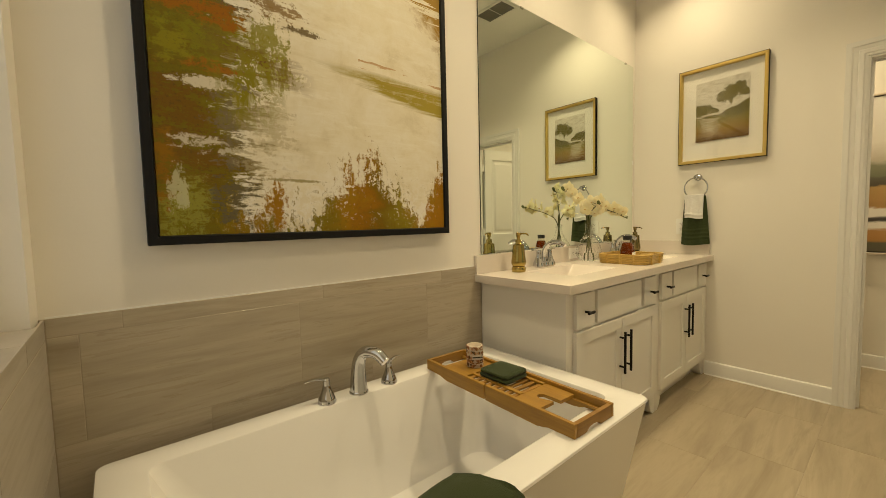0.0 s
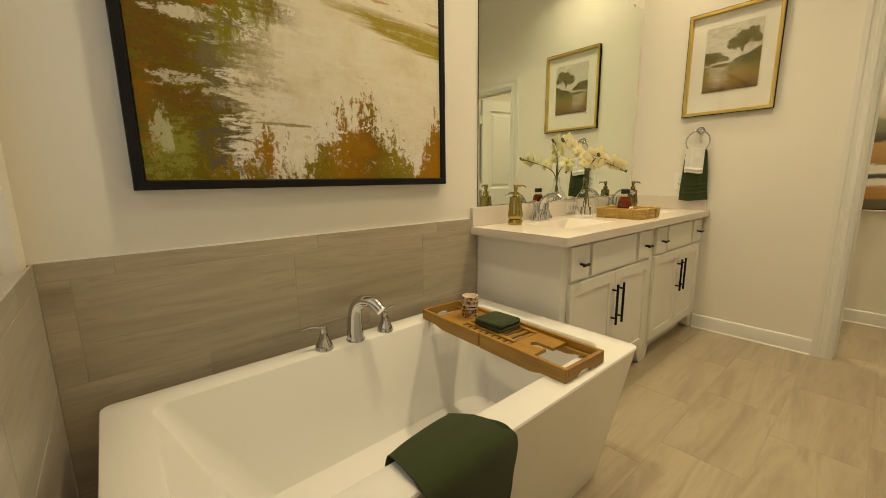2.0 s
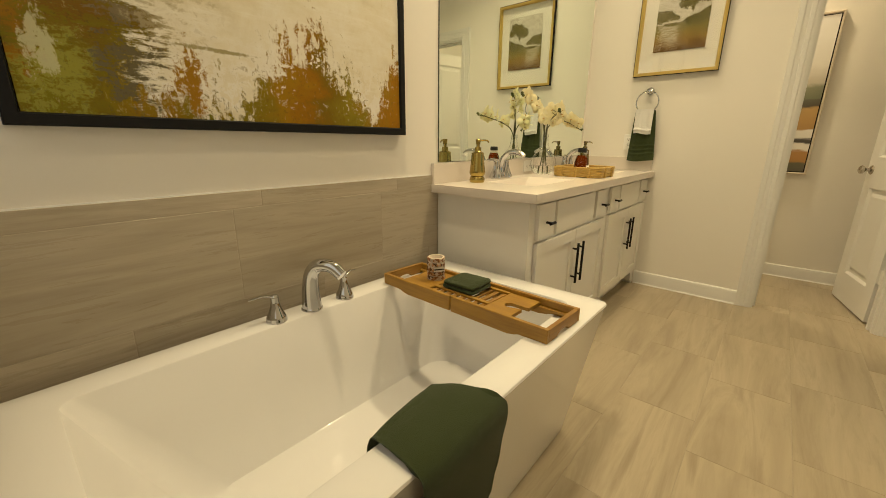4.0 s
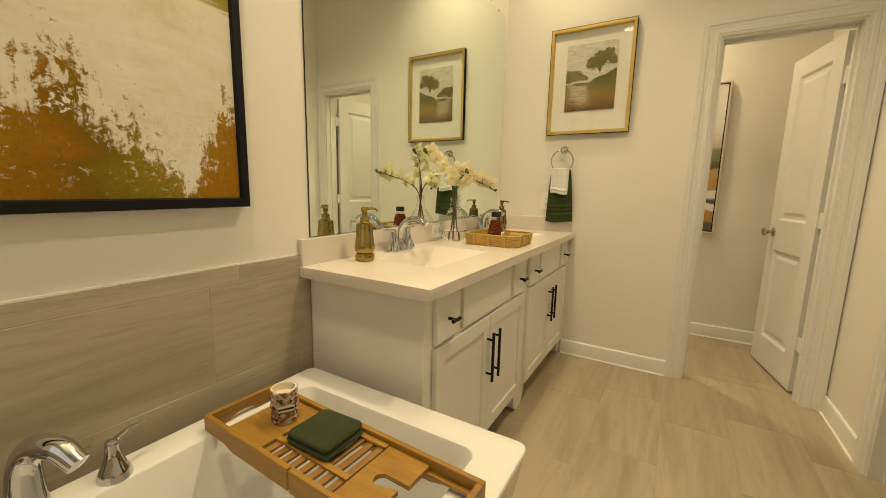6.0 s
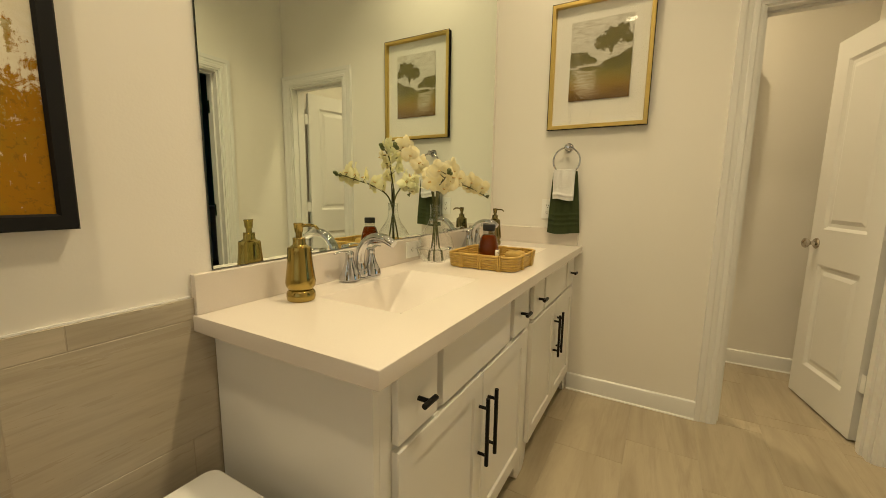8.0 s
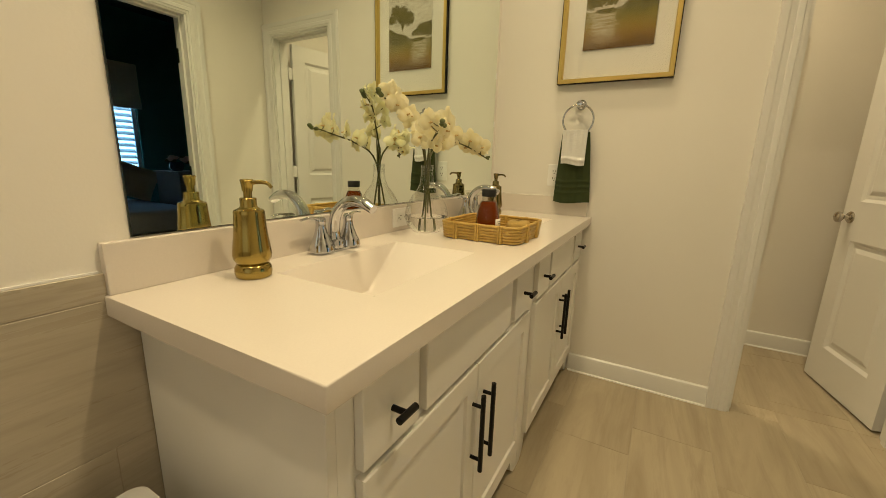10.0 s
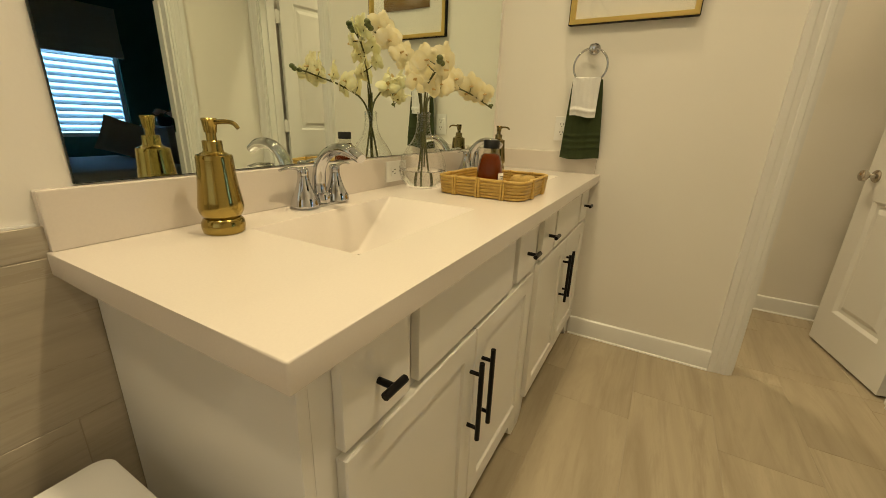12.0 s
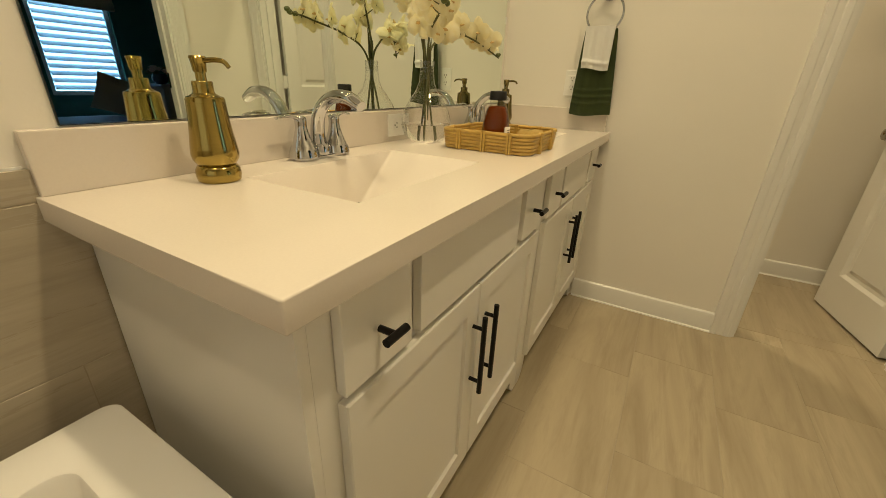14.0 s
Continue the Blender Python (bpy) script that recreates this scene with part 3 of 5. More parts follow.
def rounded_rect(x0, x1, y0, y1, r, n=6):
    out = []
    for cx, cy, a0 in ((x1 - r, y1 - r, 0), (x0 + r, y1 - r, 90), (x0 + r, y0 + r, 180), (x1 - r, y0 + r, 270)):
        for k in range(n + 1):
            a = radians(a0 + 90 * k / n)
            out.append((cx + r * math.cos(a), cy + r * math.sin(a)))
    return out


def loft_into(bm, rings, cap_first=True, cap_last=True, n=6):
    """Joins rounded rectangles (x0, x1, y0, y1, corner, z) one after another."""
    made = [[bm.verts.new((x, y, z)) for x, y in rounded_rect(x0, x1, y0, y1, r, n)] for x0, x1, y0, y1, r, z in rings]
    k = len(made[0])
    for a, b in zip(made, made[1:]):
        for i in range(k):
            bm.faces.new((a[i], a[(i + 1) % k], b[(i + 1) % k], b[i]))
    if cap_first:
        bm.faces.new(made[0][::-1])
    if cap_last:
        bm.faces.new(made[-1])
    return bm


def loft(rings, cap_first=True, cap_last=True, n=6):
    return loft_into(bmesh.new(), rings, cap_first, cap_last, n)


def moved(bm, m):
    bmesh.ops.transform(bm, matrix=m, verts=bm.verts)
    return bm


def mesh_of(name, bm, material_of, smooth=None):
    bmesh.ops.recalc_face_normals(bm, faces=bm.faces)
    me = bpy.data.meshes.new(name)
    bm.to_mesh(me)
    bm.free()
    me.materials.append(material_of)
    if smooth is not None:
        me.shade_smooth()
        me.set_sharp_from_angle(angle=radians(smooth))
    return me


def part(name, bm, material_of, parent=None, label="", smooth=None):
    ob = new(name, mesh_of(name, bm, material_of, smooth))
    if parent is not None:
        ob.parent = parent
    if label:
        ob["label"] = label
    return ob


def thing(name, label, category, group="", m=None):
    ob = new(name)
    if m is not None:
        ob.matrix_world = m
    return tagged(ob, label, category, group)


def struct(name, bm, material_of, label="", smooth=None, parent=None):
    ob = part(name, bm, material_of, parent, label, smooth)
    return ob if parent is not None else tagged(ob, kind="structure")


# ---- structure ----
N, E, S, W = 1.57, 3.375, -0.40, -0.088
T = 0.12
WCX = 4.37
BED_S, BED_E, BED_W = -4.2, 5.4, 0.6
floor = struct("floor", box(-0.3, BED_E + T, BED_S - T, N + T, -0.12, -0.0012), grout)
struct("ceiling", box(-0.3, BED_E + T, S - T, N + T, CEIL, CEIL + 0.1), ceiling_paint)
# bedroom ceiling, its gloom painted into the colour
struct("ceiling_bedroom", box(BED_W - T, BED_E + T, BED_S - T, S - T, CEIL, CEIL + 0.1), unlit_ceiling)
wall_north = struct("wall_north", box(W - 0.15, WCX + T, N, N + T, 0, CEIL), wall_paint)
JY0, JY1, JH = -0.305, 0.283, 2.045
bm = bmesh.new()
box_into(bm, E, E + T, JY1, N, 0, CEIL)
box_into(bm, E, E + T, JY0, JY1, JH, CEIL)
box_into(bm, E, E + T, S, JY0, 0, CEIL)
struct("wall_east", bm, wall_paint)
DX0, DX1 = 1.995, 2.800
bm = bmesh.new()
box_into(bm, DX1, BED_E, S - T + 0.006, S, 0, CEIL)
box_into(bm, DX0, DX1, S - T + 0.006, S, JH, CEIL)
box_into(bm, W - 0.15, DX0, S - T + 0.006, S, 0, CEIL)
struct("wall_south", bm, wall_paint)
# west wall with a window over a tiled sill
WY0, WY1, WZ0, WZ1 = 0.20, 1.455, 0.925, 2.30
bm = bmesh.new()
box_into(bm, W - 0.15, W, S, WY0, 0, CEIL)
box_into(bm, W - 0.15, W, WY1, N, 0, CEIL)
box_into(bm, W - 0.15, W, WY0, WY1, 0, WZ0)
box_into(bm, W - 0.15, W, WY0, WY1, WZ1, CEIL)
wall_west = struct("wall_west", bm, wall_paint)
window_1 = tagged(new("window_1"), kind="structure")
bm = bmesh.new()
for a, b, c, d in ((WY0, WY1, WZ0, WZ0 + 0.045), (WY0, WY1, WZ1 - 0.045, WZ1), (WY0, WY0 + 0.045, WZ0 + 0.045, WZ1 - 0.045), (WY1 - 0.045, WY1, WZ0 + 0.045, WZ1 - 0.045)):
    box_into(bm, W - 0.115, W - 0.055, a, b, c, d, 0.004)
part("window_frame", bm, trim_paint, window_1)
part("pane", box(W - 0.092, W - 0.086, WY0 + 0.045, WY1 - 0.045, WZ0 + 0.045, WZ1 - 0.045), frosted_pane("frosted_pane", (0.80, 0.88, 1.0), PANE), window_1, "frosted daylight pane")
struct("wall_wc_east", box(WCX, WCX + T, S, N, 0, CEIL), wall_paint)
# bedroom shell beyond the south doorway
struct("wall_bedroom_north", (lambda b: (box_into(b, DX1, BED_E, S - T, S - T + 0.006, 0, CEIL), box_into(b, BED_W, DX0, S - T, S - T + 0.006, 0, CEIL), box_into(b, DX0, DX1, S - T, S - T + 0.006, JH, CEIL), b)[-1])(bmesh.new()), green_paint)
struct("wall_bedroom_east", box(BED_E, BED_E + T, BED_S, S, 0, CEIL), green_paint)
struct("wall_bedroom_west", box(BED_W - T, BED_W, BED_S, S - T, 0, CEIL), green_paint)
BX0, BX1, BZ0, BZ1 = 3.30, 4.105, 0.78, 1.98
bm = bmesh.new()
box_into(bm, BED_W - T, BX0, BED_S - T, BED_S, 0, CEIL)
box_into(bm, BX1, BED_E + T, BED_S - T, BED_S, 0, CEIL)
box_into(bm, BX0, BX1, BED_S - T, BED_S, 0, BZ0)
box_into(bm, BX0, BX1, BED_S - T, BED_S, BZ1, CEIL)
struct("wall_bedroom_south", bm, green_paint)
struct("carpet", box(BED_W, BED_E, BED_S, S - T, -0.003, 0.006), grey_fabric)


def profile_run(bm, prof, a, b):
    """Extrudes a closed 2D profile (out, up) along the straight line a to b; out is to the line's left."""
    a, b = Vector(a), Vector(b)
    d = (b - a).normalized()
    out = Vector((-d.y, d.x, 0))
    r0 = [bm.verts.new(a + out * p + Vector((0, 0, q))) for p, q in prof]
    r1 = [bm.verts.new(b + out * p + Vector((0, 0, q))) for p, q in prof]
    k = len(prof)
    for i in range(k):
        bm.faces.new((r0[i], r0[(i + 1) % k], r1[(i + 1) % k], r1[i]))
    bm.faces.new(r0[::-1])
    bm.faces.new(r1)
    return bm


BASE = ((0, 0.0), (0.015, 0.0), (0.015, 0.086), (0.012, 0.096), (0.005, 0.101), (0, 0.101))
BEAD = ((0, 0), (0.023, 0), (0.022, 0.005), (0.0155, 0.008), (0, 0.008))


def baseboard(name, a, b):
    bm = profile_run(bmesh.new(), BASE, a, b)
    ob = struct(name, bm, trim_paint, smooth=30)
    part("caulk_line", profile_run(bmesh.new(), BEAD, a, b), plastic_white, ob)
    return ob


baseboard("baseboard", (E, 0.372, 0), (E, 1.04, 0))
baseboard("baseboard", (2.887, S, 0), (E, S, 0))
baseboard("baseboard", (W, S, 0), (DX0 - 0.09, S, 0))
baseboard("baseboard", (WCX, S + 0.02, 0), (WCX, N, 0))

# casing profile: steps from the opening outwards
CASE = ((0.0, 0.011), (0.012, 0.013), (0.016, 0.017), (0.034, 0.017), (0.038, 0.013), (0.044, 0.015), (0.058, 0.016), (0.064, 0.020), (0.088, 0.021), (0.090, 0.0), (0.0, 0.0))


def casing(name, place, w0, w1, h):
    """Mitred door casing round an opening from w0 to w1; place(across, out, up) gives the world point."""
    bm = bmesh.new()
    loops = []
    for end in range(4):
        ring = []
        for o, d in CASE:
            across = (w0 - o) if end in (0, 1) else (w1 + o)
            up = 0.0 if end in (0, 3) else h + o
            ring.append(bm.verts.new(place(across, d, up)))
        loops.append(ring)
    k = len(CASE)
    for a, b in zip(loops, loops[1:]):
        for i in range(k):
            bm.faces.new((a[i], a[(i + 1) % k], b[(i + 1) % k], b[i]))
    bm.faces.new(loops[0])
    bm.faces.new(loops[-1][::-1])
    return struct(name, bm, trim_paint, smooth=25)


casing("trim", lambda a, d, u: (E - d, a, u), JY0, JY1, JH)
casing("trim", lambda a, d, u: (a, S + d, u), DX0, DX1, JH)


def jamb(name, place, w0, w1, depth, h):
    """Jamb lining with its door stop, in an opening."""
    bm = bmesh.new()
    for a0, a1, u0, u1 in ((w0 - 0.001, w0 + 0.012, 0, h - 0.012), (w1 - 0.012, w1 + 0.001, 0, h - 0.012), (w0 - 0.001, w1 + 0.001, h - 0.012, h + 0.001)):
        p, q = place(a0, -0.002, u0), place(a1, depth + 0.002, u1)
        box_into(bm, min(p[0], q[0]), max(p[0], q[0]), min(p[1], q[1]), max(p[1], q[1]), u0, u1)
    for a0, a1, u0, u1 in ((w0 + 0.012, w0 + 0.024, 0, h - 0.024), (w1 - 0.024, w1 - 0.012, 0, h - 0.024), (w0 + 0.012, w1 - 0.012, h - 0.024, h - 0.012)):
        p, q = place(a0, 0.045, u0), place(a1, 0.080, u1)
        box_into(bm, min(p[0], q[0]), max(p[0], q[0]), min(p[1], q[1]), max(p[1], q[1]), u0, u1)
    return struct(name, bm, trim_paint)


jamb("trim", lambda a, d, u: (E + d, a, u), JY0, JY1, T, JH)
jamb("trim", lambda a, d, u: (a, S - d, u), DX0, DX1, T, JH)


def panel_door(name, width, height, thick):
    """Two-panel moulded door; the hinge edge stands on the local z axis and the leaf runs along +x."""
    door = new(name)
    bm = bmesh.new()
    st, lock, foot, top = 0.105, (0.80, 1.00), 0.20, 0.115
    xs = [0, st, width - st, width]
    zs = [0, foot, lock[0], lock[1], height - top, height]
    half = thick / 2
    for side in (-1, 1):
        y = side * half
        g = {(i, j): bm.verts.new((x, y, z)) for i, x in enumerate(xs) for j, z in enumerate(zs)}
        for i in range(3):
            for j in range(5):
                if i == 1 and j in (1, 3):
                    # moulded panel: slope in, flat, slope out to a raised field
                    q = [Vector(g[k].co) for k in ((i, j), (i + 1, j), (i + 1, j + 1), (i, j + 1))]
                    c = sum(q, Vector()) / 4
                    ring = [g[k] for k in ((i, j), (i + 1, j), (i + 1, j + 1), (i, j + 1))]
                    for inset, dep in ((0.016, 0.0125), (0.034, 0.0125), (0.056, 0.004)):
                        nxt = []
                        for p in q:
                            nxt.append(bm.verts.new((p.x + math.copysign(inset, c.x - p.x), y - side * dep, p.z + math.copysign(inset, c.z - p.z))))
                        for k in range(4):
                            bm.faces.new((ring[k], ring[(k + 1) % 4], nxt[(k + 1) % 4], nxt[k]))
                        ring = nxt
                    bm.faces.new(ring)
                else:
                    bm.faces.new([g[k] for k in ((i, j), (i + 1, j), (i + 1, j + 1), (i, j + 1))])
    box_into(bm, 0, width, -half + 0.0005, half - 0.0005, 0, 0.004)
    for x0, x1, z0, z1 in ((0, 0.004, 0, height), (width - 0.004, width, 0, height), (0, width, height - 0.004, height)):
        box_into(bm, x0, x1, -half + 0.0002, half - 0.0002, z0, z1)
    part("leaf", bm, trim_paint, door)
    for side in (-1, 1):
        knob = part("door_handle", moved(lathe(((0.0001, 0), (0.031, 0.0), (0.031, 0.004), (0.026, 0.009), (0.012, 0.012), (0.010, 0.030), (0.016, 0.036), (0.026, 0.044), (0.028, 0.052), (0.026, 0.060), (0.016, 0.066), (0.0001, 0.067)), 28, cap=False),
                                         Matrix.Translation((width - 0.065, side * half, 0.915)) @ Matrix.Rotation(radians(-90 * side), 4, "X")), nickel, door, "satin nickel round knob", 40)
    for z in (0.30, 1.03, 1.80):
        bm = bmesh.new()
        lathe_into(bm, ((0.0065, z - 0.045), (0.0065, z + 0.045)), 12, -0.004, -half - 0.004)
        box_into(bm, -0.0035, -0.0005, -half, half - 0.004, z - 0.045, z + 0.045)
        box_into(bm, -0.034, -0.0034, half - 0.012, half - 0.009, z - 0.045, z + 0.045)
        part("hinge", bm, trim_paint, door, "white painted butt hinge", 40)
    return door


door_1 = panel_door("door_1", 0.556, 2.022, 0.035)
door_1.matrix_world = pose(3.534, -0.2935, 0.012, 0, 0, 11.2)
tagged(door_1, "white two-panel door standing open", "door", kind="structure")
# hinge leaves on the bedroom jamb
for z in (0.30, 1.03, 1.80):
    struct("trim", box(DX1 - 0.0145, DX1 - 0.0115, S - 0.118, S - 0.088, z - 0.045, z + 0.045), nickel)

# bedroom window with louvred shutters and a fabric shade
window_2 = tagged(new("window_2"), kind="structure")
bm = bmesh.new()
for a, b, c, d in ((BX0 - 0.08, BX0, BZ0 - 0.08, BZ1 + 0.08), (BX1, BX1 + 0.08, BZ0 - 0.08, BZ1 + 0.08), (BX0, BX1, BZ1, BZ1 + 0.08), (BX0, BX1, BZ0 - 0.08, BZ0)):
    box_into(bm, a, b, BED_S, BED_S + 0.02, c, d, 0.003)
part("window_frame", bm, green_paint, window_2)
part("pane", box(BX0, BX1, BED_S - 0.10, BED_S - 0.094, BZ0, BZ1), frosted_pane("day_pane", (0.38, 0.68, 1.0), DAY), window_2, "bright daylight pane")
bm = bmesh.new()
for a, b, c, d in ((BX0, BX0 + 0.05, BZ0, BZ1), (BX1 - 0.05, BX1, BZ0, BZ1), (BX0 + 0.05, BX1 - 0.05, BZ0, BZ0 + 0.05), (BX0 + 0.05, BX1 - 0.05, BZ1 - 0.05, BZ1)):
    box_into(bm, a, b, BED_S - 0.05, BED_S - 0.02, c, d, 0.003)
part("shutter_frame", bm, shutter_paint, window_2)
louvre = mesh_of("louvre", moved(box(BX0 + 0.055, BX1 - 0.055, -0.004, 0.004, -0.036, 0.036, 0.003), Matrix.Rotation(radians(52), 4, "X")), shutter_paint)
for i in range(13):
    o = new("louvre", louvre)
    o.parent = window_2
    o.location = (0, BED_S - 0.035, BZ0 + 0.09 + i * 0.081)
shade = thing("roman_shade", "grey-beige fabric roman shade drawn half up", "shade")
bm = bmesh.new()
for i, (z0, z1) in enumerate(((1.77, 1.87), (1.85, 1.95), (1.93, 2.36))):
    box_into(bm, BX0 - 0.05, BX1 + 0.05, BED_S + 0.024, BED_S + 0.075 - 0.012 * i, z0, z1, 0.008)
part("cloth", bm, shade_fabric, shade)

# ---- bathtub ----
bathtub = thing("bathtub", "white acrylic freestanding tub with tapering sides", "bathtub")
part("shell", loft(((0.10, 1.40, 0.765, 1.42, 0.03, 0.0), (0.094, 1.406, 0.760, 1.424, 0.03, 0.03), (0.004, 1.485, 0.684, 1.492, 0.028, 0.512), (0.0, 1.489, 0.680, 1.496, 0.028, 0.521), (0.002, 1.487, 0.682, 1.494, 0.028, 0.5275),
                    (0.007, 1.482, 0.687, 1.489, 0.026, 0.530), (0.104, 1.396, 0.779, 1.404, 0.035, 0.530), (0.108, 1.392, 0.783, 1.400, 0.035, 0.528), (0.111, 1.389, 0.786, 1.397, 0.035, 0.522), (0.20, 1.352, 0.815, 1.366, 0.07, 0.34),
                    (0.285, 1.322, 0.832, 1.345, 0.09, 0.17), (0.315, 1.302, 0.848, 1.33, 0.09, 0.135), (0.36, 1.27, 0.875, 1.30, 0.09, 0.120), (0.5, 1.15, 0.97, 1.21, 0.08, 0.115)), n=8), acrylic, bathtub, smooth=35)
part("drain", moved(lathe(((0.0001, 0.004), (0.022, 0.005), (0.030, 0.003), (0.033, 0.0)), 28, cap=False), Matrix.Translation((1.12, 1.08, 0.1155))), chrome, bathtub, "chrome drain", 40)

FLARE = ((0.031, 0.0), (0.031, 0.006), (0.0298, 0.0085), (0.0300, 0.0105), (0.0265, 0.019), (0.0205, 0.032), (0.0155, 0.046), (0.0122, 0.060), (0.0118, 0.068), (0.0124, 0.073), (0.0118, 0.080), (0.008, 0.084), (0.0001, 0.085))


def lever_handle(name, x, y, z, parent, reach, scale=1.0, swing=0.0):
    h = part(name, lathe([(r * scale, z + q * scale) for r, q in FLARE], 28, x, y), chrome, parent, smooth=50)
    d = Vector((reach * math.cos(radians(swing)), reach * math.sin(radians(swing)), 0))
    zz = z + 0.076 * scale
    part("lever", sweep(smooth_path([Vector((x, y, zz - 0.003)), Vector((x, y, zz + 0.004)) + d * 0.15, Vector((x, y, zz + 0.010)) + d * 0.55, Vector((x, y, zz + 0.006)) + d]), [0.009 * scale, 0.0085 * scale, 0.007 * scale, 0.0062 * scale, 0.005 * scale], 12, 0.5), chrome, h, smooth=60)
    return h


tub_faucet = thing("tub_faucet", "polished chrome three-piece faucet on tub deck", "faucet")
TZ = 0.530
sp = smooth_path(((0.748, 1.432, TZ), (0.748, 1.432, TZ + 0.070), (0.752, 1.424, TZ + 0.126), (0.764, 1.397, TZ + 0.158), (0.784, 1.352, TZ + 0.158), (0.798, 1.318, TZ + 0.132)))
bm = sweep(sp, [0.034, 0.029, 0.0255, 0.0235, 0.0225, 0.0215, 0.0190], 24)
lathe_into(bm, ((0.036, TZ), (0.036, TZ + 0.004), (0.0335, TZ + 0.009), (0.030, TZ + 0.013)), 28, 0.748, 1.432)
part("spout", bm, chrome, tub_faucet, smooth=50)
lever_handle("handle", 0.622, 1.432, TZ, tub_faucet, 0.075, 1.05, 168)
lever_handle("handle", 0.882, 1.432, TZ, tub_faucet, 0.075, 1.05, 20)

# ---- vanity ----
TOPZ, SLAB = 0.889, 0.040
CX0, CY0 = 1.5, 1.0
SINKS = ((1.772, 2.236, 1.150, 1.436), (2.682, 3.146, 1.150, 1.436))


def vanity_top():
    top = thing("countertop", "cream solid-surface vanity top with two basins", "countertop")
    xs = sorted({CX0, E - 0.002, *(v for s in SINKS for v in s[:2])})
    ys = sorted({CY0, N - 0.002, *(v for s in SINKS for v in s[2:])})
    bm = bmesh.new()
    g = {(i, j): bm.verts.new((x, y, TOPZ)) for i, x in enumerate(xs) for j, y in enumerate(ys)}
    low = {(i, j): bm.verts.new((xs[i], ys[j], TOPZ - SLAB)) for i, j in g}
    holes = {(1, 1), (3, 1)}
    for i in range(len(xs) - 1):
        for j in range(len(ys) - 1):
            if (i, j) not in holes:
                q = ((i, j), (i + 1, j), (i + 1, j + 1), (i, j + 1))
                bm.faces.new([g[k] for k in q])
                bm.faces.new([low[k] for k in q[::-1]])
    for i in range(len(xs) - 1):
        for j in (0, len(ys) - 1):
            bm.faces.new((g[i, j], g[i + 1, j], low[i + 1, j], low[i, j]))
    for j in range(len(ys) - 1):
        for i in (0, len(xs) - 1):
            bm.faces.new((g[i, j], g[i, j + 1], low[i, j + 1], low[i, j]))
    hard = [e for e in bm.edges if all(v.co.z > TOPZ - 0.001 for v in e.verts) and (all(abs(v.co.x - CX0) < 1e-4 for v in e.verts) or all(abs(v.co.y - CY0) < 1e-4 for v in e.verts))]
    hard += [e for e in bm.edges if all(v.co.z < TOPZ - 0.03 for v in e.verts) and (all(abs(v.co.x - CX0) < 1e-4 for v in e.verts) or all(abs(v.co.y - CY0) < 1e-4 for v in e.verts))]
    hard += [e for e in bm.edges if abs(e.verts[0].co.z - e.verts[1].co.z) > 0.03 and all(abs(v.co.x - CX0) < 1e-4 and abs(v.co.y - CY0) < 1e-4 for v in e.verts)]
    bmesh.ops.bevel(bm, geom=hard, offset=0.003, segments=3, profile=0.5, affect="EDGES")
    part("slab", bm, quartz, top, smooth=30)
    for x0, x1, y0, y1 in SINKS:
        cx = (x0 + x1) / 2
        rings = ((x0, x1, y0, y1, 0.006, TOPZ), (x0 + 0.004, x1 - 0.004, y0 + 0.002, y1 - 0.002, 0.008, TOPZ - 0.004), (cx - 0.065, cx + 0.065, y0 + 0.022, y1 - 0.030, 0.02, TOPZ - 0.116), (cx - 0.045, cx + 0.045, y0 + 0.03, y1 - 0.04, 0.02, TOPZ - 0.122))
        part("basin", loft(rings, cap_first=False, n=3), quartz, top, "moulded ramp basin", 35)
        part("drain_slot", loft(((cx - 0.022, cx + 0.022, 1.26, 1.304, 0.021, TOPZ - 0.1215), (cx - 0.019, cx + 0.019, 1.263, 1.301, 0.018, TOPZ - 0.118)), n=5), chrome, top, smooth=40)
    part("backsplash", box(1.505, E - 0.002, N - 0.021, N - 0.001, TOPZ, 0.987, 0.0025), quartz, top)
    part("side_splash", box(E - 0.021, E - 0.001, 1.025, N - 0.022, TOPZ, 0.987, 0.0025), quartz, top)
    return top


vanity_top()
FACE = 1.052


def bar_pull(parent, x, z0, z1):
    bm = bmesh.new()
    y = FACE - 0.019 - 0.028
    sweep_into(bm, ((x, y, z0), (x, y, z1)), 0.0062, 14)
    for z in (z0 + 0.032, z1 - 0.032):
        sweep_into(bm, ((x, FACE - 0.0185, z), (x, y, z)), 0.005, 10)
    return part("handle", bm, black_metal, parent, "matt black bar pull", 40)


def tee_knob(parent, x, z):
    bm = bmesh.new()
    y = FACE - 0.019 - 0.030
    sweep_into(bm, ((x, FACE - 0.0185, z), (x, y, z)), 0.0056, 10)
    sweep_into(bm, ((x - 0.024, y, z), (x + 0.024, y, z)), 0.0066, 14)
    return part("knob", bm, black_metal, parent, "matt black T-bar knob", 40)


def shaker(x0, x1, z0, z1, rail=0.056):
    """A flat frame-and-panel door."""
    bm = bmesh.new()
    y0, y1 = FACE - 0.019, FACE - 0.001
    rings = []
    for i, (d, y) in enumerate(((0.0, y1), (0.0, y0 + 0.0025), (0.0025, y0), (rail - 0.001, y0), (rail, y0 + 0.001), (rail + 0.002, y0 + 0.008))):
        rings.append([bm.verts.new((x, y, z)) for x, z in ((x0 + d, z0 + d), (x1 - d, z0 + d), (x1 - d, z1 - d), (x0 + d, z1 - d))])
    for a, b in zip(rings, rings[1:]):
        for k in range(4):
            bm.faces.new((a[k], a[(k + 1) % 4], b[(k + 1) % 4], b[k]))
    bm.faces.new(rings[0][::-1])
    bm.faces.new(rings[-1])
    return bm


